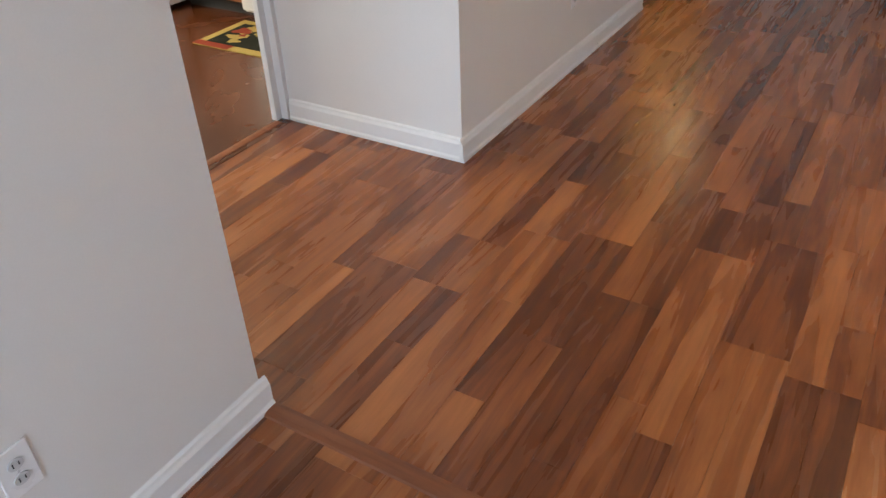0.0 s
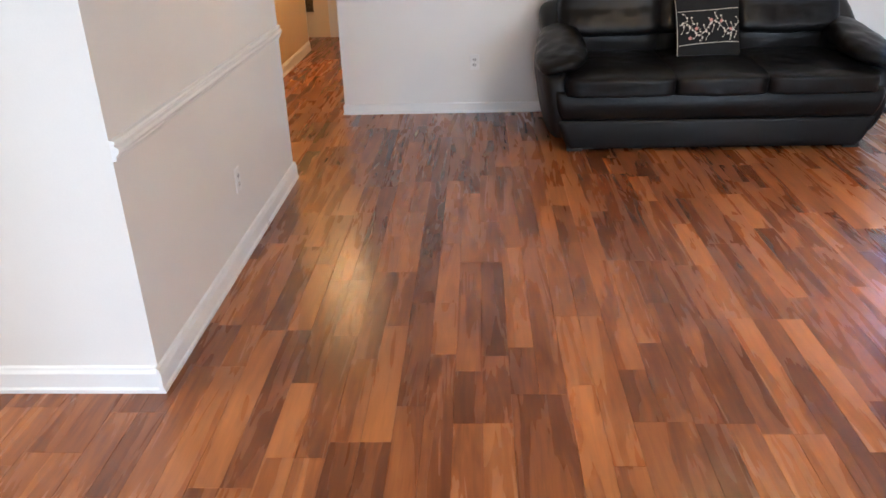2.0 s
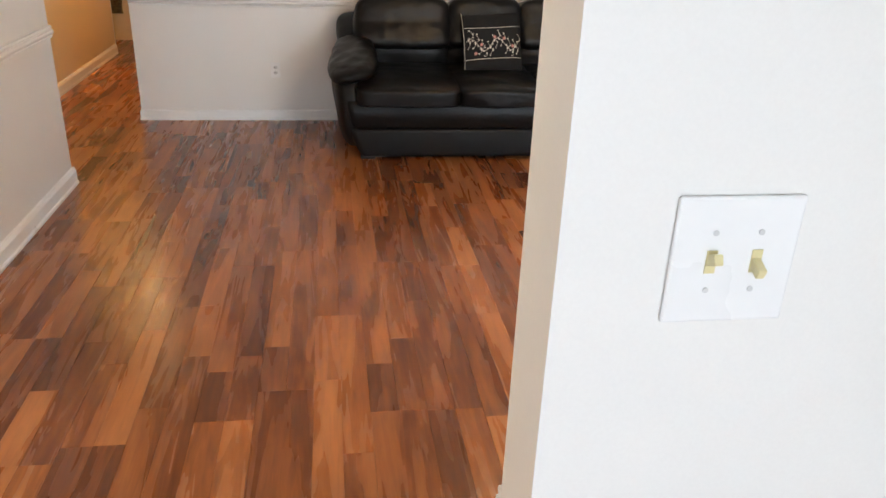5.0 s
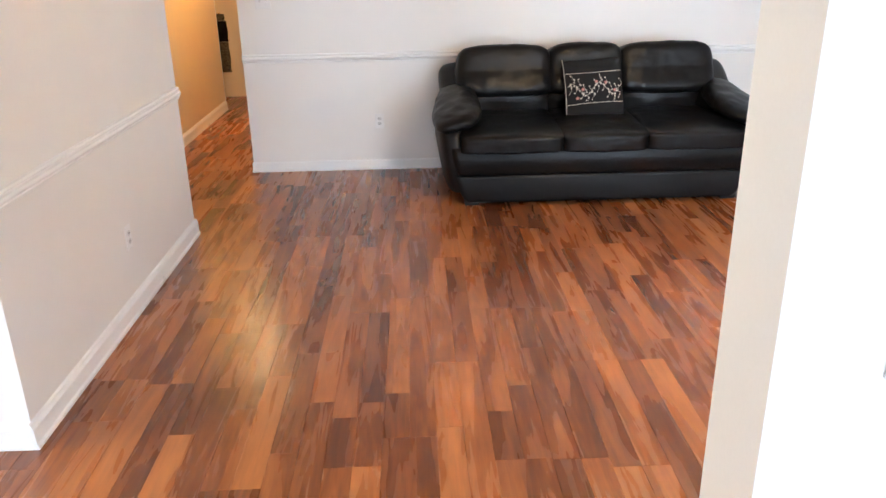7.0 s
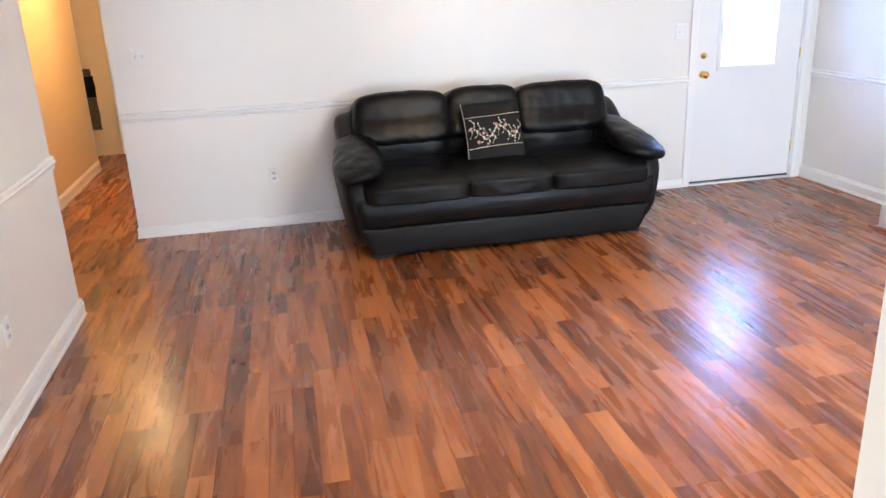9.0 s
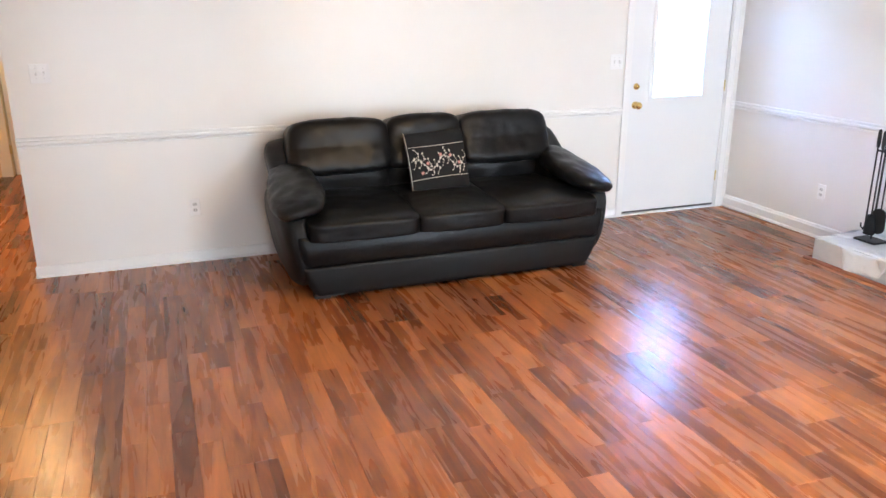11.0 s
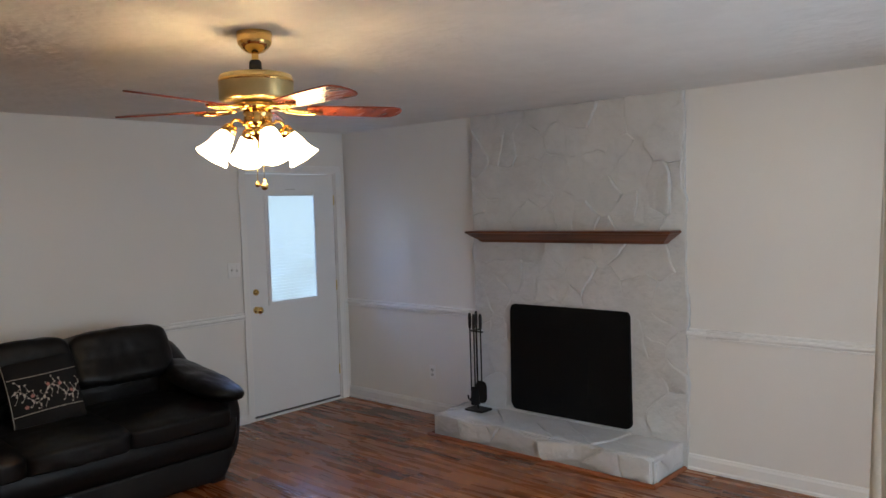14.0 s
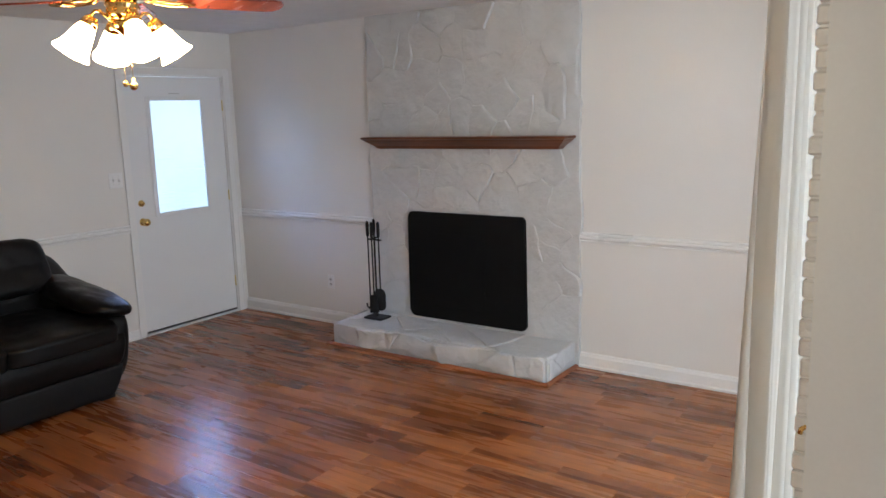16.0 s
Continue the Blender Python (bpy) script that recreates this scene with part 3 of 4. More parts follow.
for c, poly in voronoi(HY0 + 0.006, HY1 - 0.006, 0.022, HZ + 0.012, 0.17, 0.16, 7, None, 0.8):
    part("hearth_stone", stone(poly, c, rng, 0.001, rng.uniform(0.012, 0.032), lambda u, v, o: Vector((HX - o, u, v))), M_STONE, hearth)
for c, poly in voronoi(HX + 0.004, CX - 0.004, 0.022, HZ + 0.012, 0.20, 0.16, 9, None, 0.8):
    part("hearth_stone", stone(poly, c, rng, 0.004, rng.uniform(0.004, 0.010), lambda u, v, o: Vector((u, HY0 - o, v))), M_STONE, hearth)
    part("hearth_stone", stone(poly, c, rng, 0.004, rng.uniform(0.006, 0.018), lambda u, v, o: Vector((u, HY1 + o, v))), M_STONE, hearth)
bm = bmesh.new()
ROUND = [(0, 0), (0.020, 0), (0.019, 0.008), (0.014, 0.015), (0.006, 0.020), (0, 0.021)]
profile_run(bm, (HX - 0.034, HY0 - 0.032), (HX - 0.034, HY1 + 0.042), (-1, 0), ROUND)
profile_run(bm, (HX - 0.034, HY0 - 0.012), (XE, HY0 - 0.012), (0, -1), ROUND)
profile_run(bm, (HX - 0.034, HY1 + 0.022), (XE, HY1 + 0.022), (0, 1), ROUND)
structure("hearth_trim", bm, M_TRIMWOOD, "brown wooden quarter-round along the foot of the hearth", "trim")


def rounded(bm, y0, y1, z0, z1, x0, x1, r, n=6, wobble=0.0):
    """A plate with rounded corners standing in the y-z plane."""
    ring = []
    for cy, cz, a0 in ((y1 - r, z1 - r, 0), (y0 + r, z1 - r, 90), (y0 + r, z0 + r, 180), (y1 - r, z0 + r, 270)):
        for k in range(n + 1):
            a = radians(a0 + 90 * k / n)
            ring.append((cy + r * math.cos(a), cz + r * math.sin(a)))
    far, near = ([bm.verts.new((x, y + wobble * math.sin(z * 23 + y * 9), z + wobble * math.sin(y * 17))) for y, z in ring] for x in (x1, x0))
    cap = bm.faces.new(near)
    bm.faces.new(far[::-1])
    for k in range(len(ring)):
        bm.faces.new((far[k], far[(k + 1) % len(ring)], near[(k + 1) % len(ring)], near[k]))
    return cap


screen = thing("fire_screen", None, "matt black fireplace cover with rounded corners", "fireplace screen")
bm = bmesh.new()
rounded(bm, 3.457, 4.452, 0.192, 0.993, 4.318, 4.360, 0.045, 6, 0.004)
bmesh.ops.bevel(bm, geom=[e for e in bm.edges if all(abs(v.co.x - 4.318) < 1e-4 for v in e.verts)], offset=0.010, segments=3, affect="EDGES", profile=0.5)
part("panel", bm, M_SCREEN, screen)
part("inner_frame", boxes((4.314, 4.3178, 3.78, 4.21, 0.30, 0.84), bevel=0.0015), M_SCREEN, screen)

mantel = thing("mantel_shelf", (0, -0.009, -0.010), "dark reddish brown wooden mantel shelf with a crown profile", "mantel shelf")
bm = bmesh.new()
steps = [(4.185, 3.105, 4.762, 1.552), (4.180, 3.100, 4.767, 1.546), (4.180, 3.100, 4.767, 1.538), (4.192, 3.112, 4.755, 1.532), (4.205, 3.125, 4.742, 1.520), (4.232, 3.152, 4.715, 1.500), (4.252, 3.172, 4.695, 1.486), (4.262, 3.182, 4.685, 1.474), (4.272, 3.192, 4.675, 1.466)]
rings = [[bm.verts.new(p) for p in ((x, a, z), (x, b, z), (4.356, b, z), (4.356, a, z))] for x, a, b, z in steps]
bm.faces.new(rings[0]), bm.faces.new(rings[-1][::-1])
for hi, lo in zip(rings, rings[1:]):
    for k in range(4):
        bm.faces.new((hi[k], hi[(k + 1) % 4], lo[(k + 1) % 4], lo[k]))
part("shelf", bm, M_MANTEL, mantel)

# ---- fireplace tools ----
tools = thing("fireplace_tool_set", None, "black iron fireplace tool stand with brush, shovel and poker", "fireplace tools")
TX, TY, TZ = 4.20, 4.685, HZ + 0.020
part("base", box(bmesh.new(), TX - 0.065, TX + 0.065, TY - 0.085, TY + 0.085, TZ, TZ + 0.016, 0.005), M_BLACK, tools)
part("post", rod(bmesh.new(), (TX, TY, TZ + 0.016), (TX, TY, 0.83), 0.007), M_BLACK, tools)
part("crossbar", boxes((TX - 0.006, TX + 0.006, TY - 0.065, TY + 0.065, 0.77, 0.782), (TX - 0.05, TX + 0.05, TY - 0.006, TY + 0.006, 0.7825, 0.794), bevel=0.002), M_BLACK, tools)
part("post_handle", lathe(bmesh.new(), [(0.001, 0.83), (0.011, 0.832), (0.012, 0.90), (0.009, 0.93), (0.001, 0.935)], (TX, TY, 0), 12), M_BLACK, tools)
for dy, dx, kind in ((-0.052, -0.014, "shovel"), (0.052, -0.014, "poker"), (-0.012, -0.045, "brush")):
    y, x = TY + dy, TX + dx
    tool = part(kind, rod(bmesh.new(), (x, y, 0.36), (x, y, 0.80), 0.0055), M_BLACK, tools)
    part("grip", lathe(bmesh.new(), [(0.001, 0.795), (0.010, 0.80), (0.013, 0.83), (0.012, 0.90), (0.008, 0.915), (0.001, 0.918)], (x, y, 0), 12), M_BLACK, tool)
    bm = bmesh.new()
    if kind == "shovel":
        cap = rounded(bm, y - 0.052, y + 0.052, 0.235, 0.405, x - 0.012, x - 0.004, 0.045)
        part("blade", bm, M_BLACK, tool)
    elif kind == "brush":
        lathe(bm, [(0.001, 0.36), (0.022, 0.355), (0.030, 0.30), (0.036, 0.225), (0.001, 0.222)], (x, y, 0), 14)
        part("bristles", bm, M_CLOTH, tool)
    else:
        sweep(bm, [(x, y, 0.37), (x, y, 0.27), (x, y + 0.012, 0.235), (x, y + 0.032, 0.25), (x, y + 0.036, 0.275)], 0.006)
        part("hook", bm, M_BLACK, tool)

# ---- the ceiling fan ----
FX, FY = 1.440, 3.450
fan = thing("ceiling_fan", (0, 0, HIGH - 2.44), "brass ceiling fan with reddish wooden blades and four lit shades", "ceiling fan")
part("canopy", lathe(bmesh.new(), [(0.001, 2.44), (0.066, 2.439), (0.068, 2.425), (0.064, 2.415), (0.066, 2.408), (0.062, 2.392), (0.050, 2.378), (0.036, 2.366), (0.016, 2.358), (0.001, 2.356)], (FX, FY, 0)), M_BRASS, fan, smooth=True)
part("downrod", rod(bmesh.new(), (FX, FY, 2.27), (FX, FY, 2.36), 0.013), M_BRASS, fan)
part("rod_collar", lathe(bmesh.new(), [(0.001, 2.336), (0.017, 2.334), (0.023, 2.326), (0.024, 2.302), (0.019, 2.290), (0.001, 2.282)], (FX, FY, 0)), M_BLACK, fan)
motor = part("motor_housing", lathe(bmesh.new(), [(0.001, 2.281), (0.10, 2.281), (0.121, 2.279), (0.134, 2.275), (0.139, 2.266), (0.140, 2.255), (0.140, 2.192), (0.138, 2.182), (0.128, 2.176), (0.06, 2.172), (0.001, 2.171)], (FX, FY, 0), 40), M_BRASS_SOFT, fan, "brushed brass motor housing", True)
part("housing_band", lathe(bmesh.new(), [(0.1405, 2.2585), (0.1420, 2.256), (0.1420, 2.250), (0.1405, 2.2475)], (FX, FY, 0), 40), M_BRASS, motor, smooth=True)
part("flywheel", lathe(bmesh.new(), [(0.001, 2.171), (0.085, 2.170), (0.098, 2.160), (0.095, 2.148), (0.060, 2.142), (0.001, 2.141)], (FX, FY, 0)), M_BRASS, fan, smooth=True)
part("light_hub", lathe(bmesh.new(), [(0.001, 2.142), (0.052, 2.141), (0.056, 2.130), (0.050, 2.124), (0.053, 2.112), (0.056, 2.096), (0.046, 2.086), (0.030, 2.082), (0.034, 2.076), (0.040, 2.064), (0.034, 2.050), (0.018, 2.040), (0.010, 2.030), (0.001, 2.026)], (FX, FY, 0)), M_BRASS, fan, smooth=True)
for k in range(5):
    a = radians(BLADE_TURN + 72 * k)
    m = Matrix.Translation((FX, FY, 2.150)) @ Matrix.Rotation(a, 4, "Z")
    bm = bmesh.new()
    outline = [(0.19, -0.048), (0.28, -0.055), (0.46, -0.062), (0.540, -0.063), (0.568, -0.054), (0.584, -0.031), (0.589, 0.0), (0.584, 0.031), (0.568, 0.054), (0.540, 0.063), (0.46, 0.062), (0.28, 0.055), (0.19, 0.048)]
    pitch = Matrix.Rotation(radians(-10), 4, "X")
    up = [bm.verts.new(m @ pitch @ Vector((r, w, 0.003))) for r, w in outline]
    down = [bm.verts.new(m @ pitch @ Vector((r, w, -0.003))) for r, w in outline]
    bm.faces.new(up), bm.faces.new(down[::-1])
    for j in range(len(outline)):
        bm.faces.new((down[j], down[(j + 1) % len(outline)], up[(j + 1) % len(outline)], up[j]))
    blade = part("blade", bm, M_BLADE, fan, "reddish brown wooden blade")
    bm = bmesh.new()
    for s in (-1, 1):
        sweep(bm, [m @ Vector(p) for p in ((0.085, s * 0.012, 0.004), (0.12, s * 0.028, -0.004), (0.16, s * 0.038, -0.008), (0.20, s * 0.034, -0.010), (0.225, s * 0.016, -0.010), (0.255, s * 0.004, -0.010))], [0.008, 0.007, 0.006, 0.006, 0.007, 0.006])
    lathe(bm, [(0.001, -0.014), (0.020, -0.012), (0.022, -0.006), (0.001, -0.004)], m @ Vector((0.225, 0, 0)), 14)
    part("blade_iron", bm, M_BRASS, blade, smooth=True)
for k in range(4):
    a = radians(SHADE_TURN + 90 * k)
    d = Vector((math.cos(a), math.sin(a), 0))
    c = Vector((FX, FY, 0))
    arm = part("lamp_arm", sweep(bmesh.new(), [c + d * r + Vector((0, 0, z)) for r, z in ((0.030, 2.074), (0.052, 2.088), (0.074, 2.106), (0.090, 2.106), (0.100, 2.096), (0.104, 2.084))], 0.006), M_BRASS, fan, smooth=True)
    tip = c + d * 0.102 + Vector((0, 0, 2.080))
    lean = Matrix.Rotation(radians(34), 3, Vector((-d.y, d.x, 0))).inverted()
    part("socket", lathe(bmesh.new(), [(0.001, 0.006), (0.020, 0.004), (0.026, -0.010), (0.030, -0.030), (0.026, -0.032)], tip, 20, lean), M_BRASS, arm, smooth=True)
    wave = lambda an, z: 0.035 * math.cos(6 * an) * max(0.0, min(1.0, (-0.09 - z) / 0.06))
    prof = [(0.023, -0.026), (0.029, -0.035), (0.035, -0.050), (0.040, -0.072), (0.045, -0.096), (0.053, -0.119), (0.062, -0.135), (0.066, -0.141)]
    prof = prof + [(r - 0.003, z) for r, z in prof[::-1]]
    part("shade", lathe(bmesh.new(), prof, tip, 36, lean, wave), M_SHADE, arm, "white frosted glass tulip shade, lit", True)
bm = bmesh.new()
for j in range(23):
    ball(bm, (FX + 0.012, FY - 0.010, 2.034 - j * 0.0068), 0.0026, n=6)
rod(bm, (FX - 0.010, FY + 0.004, 1.874), (FX - 0.004, FY + 0.002, 2.030), 0.0012, n=6)
part("pull_chain", bm, M_BRASS, fan)
part("chain_pull", lathe(bmesh.new(), [(0.001, 1.884), (0.006, 1.880), (0.005, 1.868), (0.013, 1.862), (0.015, 1.852), (0.010, 1.842), (0.001, 1.839)], (FX + 0.012, FY - 0.010, 0), 16), M_BRASS, fan, smooth=True)
part("chain_pull", lathe(bmesh.new(), [(0.001, 1.876), (0.007, 1.870), (0.011, 1.861), (0.007, 1.853), (0.001, 1.851)], (FX - 0.010, FY + 0.004, 0), 16), M_BRASS, fan, smooth=True)


# ---- the sofa ----
sofa = thing("sofa", None, "black leather three-seat sofa with pillow-top arms against the wall", "sofa")
SX = 1.452


def flare(x_low, x_high, y0, y1, z0, z1, bulge, rows=8):
    """The sofa's base: sides that lean out as they rise, with a soft bulge and rounded upright corners."""
    bm = bmesh.new()
    rings = []
    for k in range(rows + 1):
        f = k / rows
        w = x_low + (x_high - x_low) * f ** 0.8
        b = bulge * math.sin(math.pi * f)
        r = 0.05
        ring = []
        for cx, cy, a0 in ((SX + w - r, y1 - r, 0), (SX - w + r, y1 - r, 90), (SX - w + r, y0 + r - b, 180), (SX + w - r, y0 + r - b, 270)):
            for j in range(5):
                a = radians(a0 + 22.5 * j)
                ring.append(bm.verts.new((cx + r * math.cos(a), cy + r * math.sin(a), z0 + (z1 - z0) * f)))
        rings.append(ring)
    n = len(rings[0])
    for lo, hi in zip(rings, rings[1:]):
        for j in range(n):
            bm.faces.new((lo[j], lo[(j + 1) % n], hi[(j + 1) % n], hi[j]))
    bm.faces.new(rings[0][::-1]), bm.faces.new(rings[-1])
    return bm


part("plinth", flare(0.925, 1.015, 5.300, 6.25, 0.028, 0.215, 0.006), M_LEATHER_LOW, sofa, "smooth black lower panel", True)
part("front_rail", flare(0.985, 1.03, 5.290, 6.25, 0.218, 0.405, 0.024), M_LEATHER, sofa, smooth=True)
for x in (0.57, 2.34):
    for y in (5.37, 6.15):
        part("foot", box(bmesh.new(), x - 0.05, x + 0.05, y - 0.03, y + 0.03, 0, 0.03, 0.004), M_BLACK, sofa)
part("foot_strip", boxes((0.555, 0.69, 5.296, 5.2995, 0.028, 0.033)), M_DARKSLOT, sofa)
for s in (-1, 1):
    side = bmesh.new()
    puff(side, (SX + s * 0.985, 5.765, 0.315), (0.22, 0.93, 0.57), 3.2, 16, (0, s * 9, 0), None, 0.004)
    part("side_panel", side, M_LEATHER_LOW, sofa, smooth=True)

    def slope(u):
        f = (1 - u.y) / 2
        return Vector((u.x, u.y, u.z - 0.75 * f * max(0.0, u.z + 0.6)))

    wing = bmesh.new()
    puff(wing, (SX + s * 0.945, 6.00, 0.665), (0.24, 0.50, 0.52), 3.8, 14, (-4, s * 10, 0), slope, 0.006)
    part("wing", wing, M_LEATHER, sofa, smooth=True)

    def droop(u):
        f = (1 - u.y) / 2
        return Vector((u.x * (0.74 + 0.30 * f) + s * 0.08 * f * f, u.y, u.z * (1.12 - 0.30 * f) - 0.50 * max(0.0, f - 0.35) ** 1.3 + 1.10 * (1 - f) ** 1.6))

    arm = bmesh.new()
    puff(arm, (SX + s * 0.955, 5.675, 0.582), (0.37, 0.80, 0.170), 2.6, 24, (0, s * 12, s * 3), droop, 0.007, 10.0)
    part("arm_pad", arm, M_LEATHER, sofa, "creased black leather arm pad", True)
for x, w in ((SX - 0.615, 0.695), (SX, 0.590), (SX + 0.615, 0.695)):
    seat = bmesh.new()

    def crown(u):
        ahead = max(0.0, -u.y)
        thick = u.z * (1.0 + 0.10 * (1 - u.x * u.x)) * (1.0 - (0.12 if u.z > 0 else 0.50) * ahead ** 2)
        return Vector((u.x, u.y - 0.05 * ahead * (1 - u.x * u.x), thick + 0.05 * (1 - u.x ** 4) - 0.10 * ahead ** 3))

    puff(seat, (x, 5.615, 0.440), (w, 0.77, 0.165), 10.0, 30, (2, 0, 0), crown, 0.005, 11.0)
    part("seat_cushion", seat, M_LEATHER, sofa, smooth=True)
for x, w, h in ((SX - 0.60, 0.71, 0.004), (SX - 0.02, 0.56, 0.008), (SX + 0.57, 0.71, 0.006)):
    low = bmesh.new()
    puff(low, (x, 6.03, 0.560), (w + 0.02, 0.27, 0.33), 3.0, 22, (9, 0, 0), None, 0.008, 10.0)
    part("lumbar_cushion", low, M_LEATHER, sofa, smooth=True)
    top = bmesh.new()

    def heavy(u):
        # the leather is gathered along the fold under the head roll
        fold = math.exp(-((u.z + 0.55) / 0.38) ** 2) if u.y < 0 else 0.0
        gather = 0.011 * fold * math.sin(24 * u.x + 4 * noise.noise(Vector((u.x * 2.2, u.z, x))))
        return Vector((u.x * (1.0 - 0.07 * max(0.0, u.z)), u.y * (1.0 + 0.25 * max(0.0, -u.z)) + gather, u.z * (1.0 - 0.05 * u.x * u.x)))

    puff(top, (x, 6.045, 0.790 + h), (w, 0.33, 0.375), 5.6, 30, (-12, 0, 0), heavy, 0.007, 9.0)
    part("head_cushion", top, M_LEATHER, sofa, smooth=True)
part("back_panel", box(bmesh.new(), SX - 0.93, SX + 0.93, 6.12, 6.25, 0.25, 0.90, 0.03), M_LEATHER_LOW, sofa)

# ---- floor register beside the sofa ----
register = thing("floor_register", None, "small brown metal floor register by the wall", "floor vent")
part("frame", boxes((2.72, 3.00, 6.155, 6.172, 0.0005, 0.008), (2.72, 3.00, 6.253, 6.270, 0.0005, 0.008), (2.72, 2.737, 6.172, 6.253, 0.0005, 0.008), (2.983, 3.00, 6.172, 6.253, 0.0005, 0.008), bevel=0.0015), M_BLACK, register)
for k in range(13):
    x = 2.745 + k * 0.0192
    part("slat", boxes((x, x + 0.007, 6.172, 6.253, 0.0005, 0.006)), M_BLACK, register)

# ---- the embroidered pillow ----
pillow = thing("throw_pillow", None, "square black cushion with a band of cream and pink floral embroidery", "cushion")
PM = pose(1.462, 5.765, 0.700, -17, -3, 2)
PW, PH, PT = 0.43, 0.43, 0.11


def pinch(u):
    e = max(abs(u.x), abs(u.z))
    return Vector((u.x * (1 - 0.05 * (1 - u.z * u.z)), u.y * (1 - 0.75 * e ** 3), u.z * (1 - 0.05 * (1 - u.x * u.x))))


def front(u, v, out=0.0015):
    """A point on the pillow's front face; u and v run from -1 to 1."""
    e = max(abs(u), abs(v))
    return PM @ Vector((u * PW / 2 * (1 - 0.05 * (1 - v * v)), -PT / 2 * (1 - 0.75 * e ** 3) - out, v * PH / 2 * (1 - 0.05 * (1 - u * u))))


bm = bmesh.new()
puff(bm, (0, 0, 0), (PW, PT, PH), 9.0, 16, (0, 0, 0), pinch)
for v in bm.verts:
    v.co = PM @ v.co
part("cover", bm, M_CLOTH, pillow, smooth=True)
bm = sweep(bmesh.new(), [front(-0.985, -1 + 2 * k / 20, 0.004) for k in range(21)], 0.0020, 6)
part("edge_cord", bm, M_THREAD, pillow)
for v0 in (0.52, -0.50):
    part("trim_line", sweep(bmesh.new(), [front(-0.95 + 1.9 * k / 60, v0 + 0.018 * (k % 2), 0.002) for k in range(61)], 0.0019, 5), M_THREAD, pillow)
rng = random.Random(3)
vine = bmesh.new()


def leaf(bm, u, v, a, size):
    n = 8
    ring = [bm.verts.new(front(u + size * (1 + math.cos(2 * math.pi * k / n)) * math.cos(a) * 0.5 - 0.38 * size * math.sin(2 * math.pi * k / n) * math.sin(a), v + size * (1 + math.cos(2 * math.pi * k / n)) * math.sin(a) * 0.5 + 0.38 * size * math.sin(2 * math.pi * k / n) * math.cos(a), 0.0032)) for k in range(n)]
    bm.faces.new(ring)


stem = [(-0.92 + 1.84 * k / 40, 0.20 * math.sin(k * 0.31 + 0.6) - 0.02) for k in range(41)]
sweep(vine, [front(u, v, 0.002) for u, v in stem], 0.0014, 5)
for k in range(1, 40, 2):
    u, v = stem[k]
    s = 1 if (k // 2) % 2 else -1
    curl = [(u + 0.10 * math.sin(j * 0.5) * 1.0, v + s * (0.035 * j + 0.01 * j * math.cos(j))) for j in range(7)]
    curl = [(a, max(-0.42, min(0.44, b))) for a, b in curl]
    sweep(vine, [front(a, b, 0.002) for a, b in curl], 0.0011, 5)
    for j in (2, 4, 6):
        leaf(vine, *curl[j], rng.uniform(0, 6.28), rng.uniform(0.035, 0.068))
    leaf(vine, u, v, rng.uniform(0, 6.28), 0.068)
for u, v in ((-0.42, -0.02), (-0.62, -0.30), (0.38, 0.16), (0.05, 0.22), (0.68, -0.10)):
    bloom = bmesh.new()
    for j in range(5):
        leaf(bloom, u, v, j * 1.257 + 0.3, 0.062)
    part("flower_embroidery", bloom, M_PINK, pillow, "dusty pink embroidered flower")
part("vine_embroidery", vine, M_THREAD, pillow, "cream embroidered vines and leaves")


# ---- sockets and switches ----
def wall_plate(name, label, category, m, width, height, kind):
    """A cover plate in the x-z plane facing -y, then turned and placed by m."""
    ob = thing(name, None, label, category)
    part("cover_plate", box(bmesh.new(), -width / 2, width / 2, -0.006, 0, -height / 2, height / 2, 0.003), M_PLATE, ob)
    if kind == "socket":
        for z in (-0.0195, 0.0195):
            bm = lathe(bmesh.new(), [(0.001, 0), (0.0165, 0), (0.0165, 0.0025), (0.001, 0.0028)], (0, -0.006, z), 18, Matrix.Rotation(radians(90), 3, "X") @ Matrix.Diagonal((1, 0.82, 1)))
            face = part("receptacle", bm, M_SLOT, ob)
            part("slots", boxes((-0.0075, -0.0050, -0.0095, -0.0088, z - 0.005, z + 0.006), (0.0050, 0.0075, -0.0095, -0.0088, z - 0.004, z + 0.005)), M_DARKSLOT, face)
        part("screw", rod(bmesh.new(), (0, -0.0075, 0), (0, -0.006, 0), 0.003, n=10), M_SLOT, ob)
    else:
        for k, x in enumerate((-0.023, 0.023)):
            part("toggle_slot", box(bmesh.new(), x - 0.0055, x + 0.0055, -0.0072, -0.0060, -0.012, 0.012, 0.0005), M_IVORY if kind == "ivory" else M_SLOT, ob)
            s = 1 if k == 0 else -1
            bm = bmesh.new()
            box(bm, -0.0045, 0.0045, -0.014, 0.004, -0.0055, 0.0055, 0.0015)
            for v in bm.verts:
                v.co = Matrix.Translation((x, -0.0085, s * 0.003)) @ Matrix.Rotation(radians(-s * 24), 4, "X") @ v.co
            part("toggle", bm, M_IVORY if kind == "ivory" else M_PLATE, ob, "aged ivory toggle" if kind == "ivory" else "")
            for z in (-0.030, 0.030):
                part("screw", rod(bmesh.new(), (x, -0.0072, z), (x, -0.006, z), 0.003, n=10), M_SLOT, ob)
    ob.matrix_world = m
    return ob


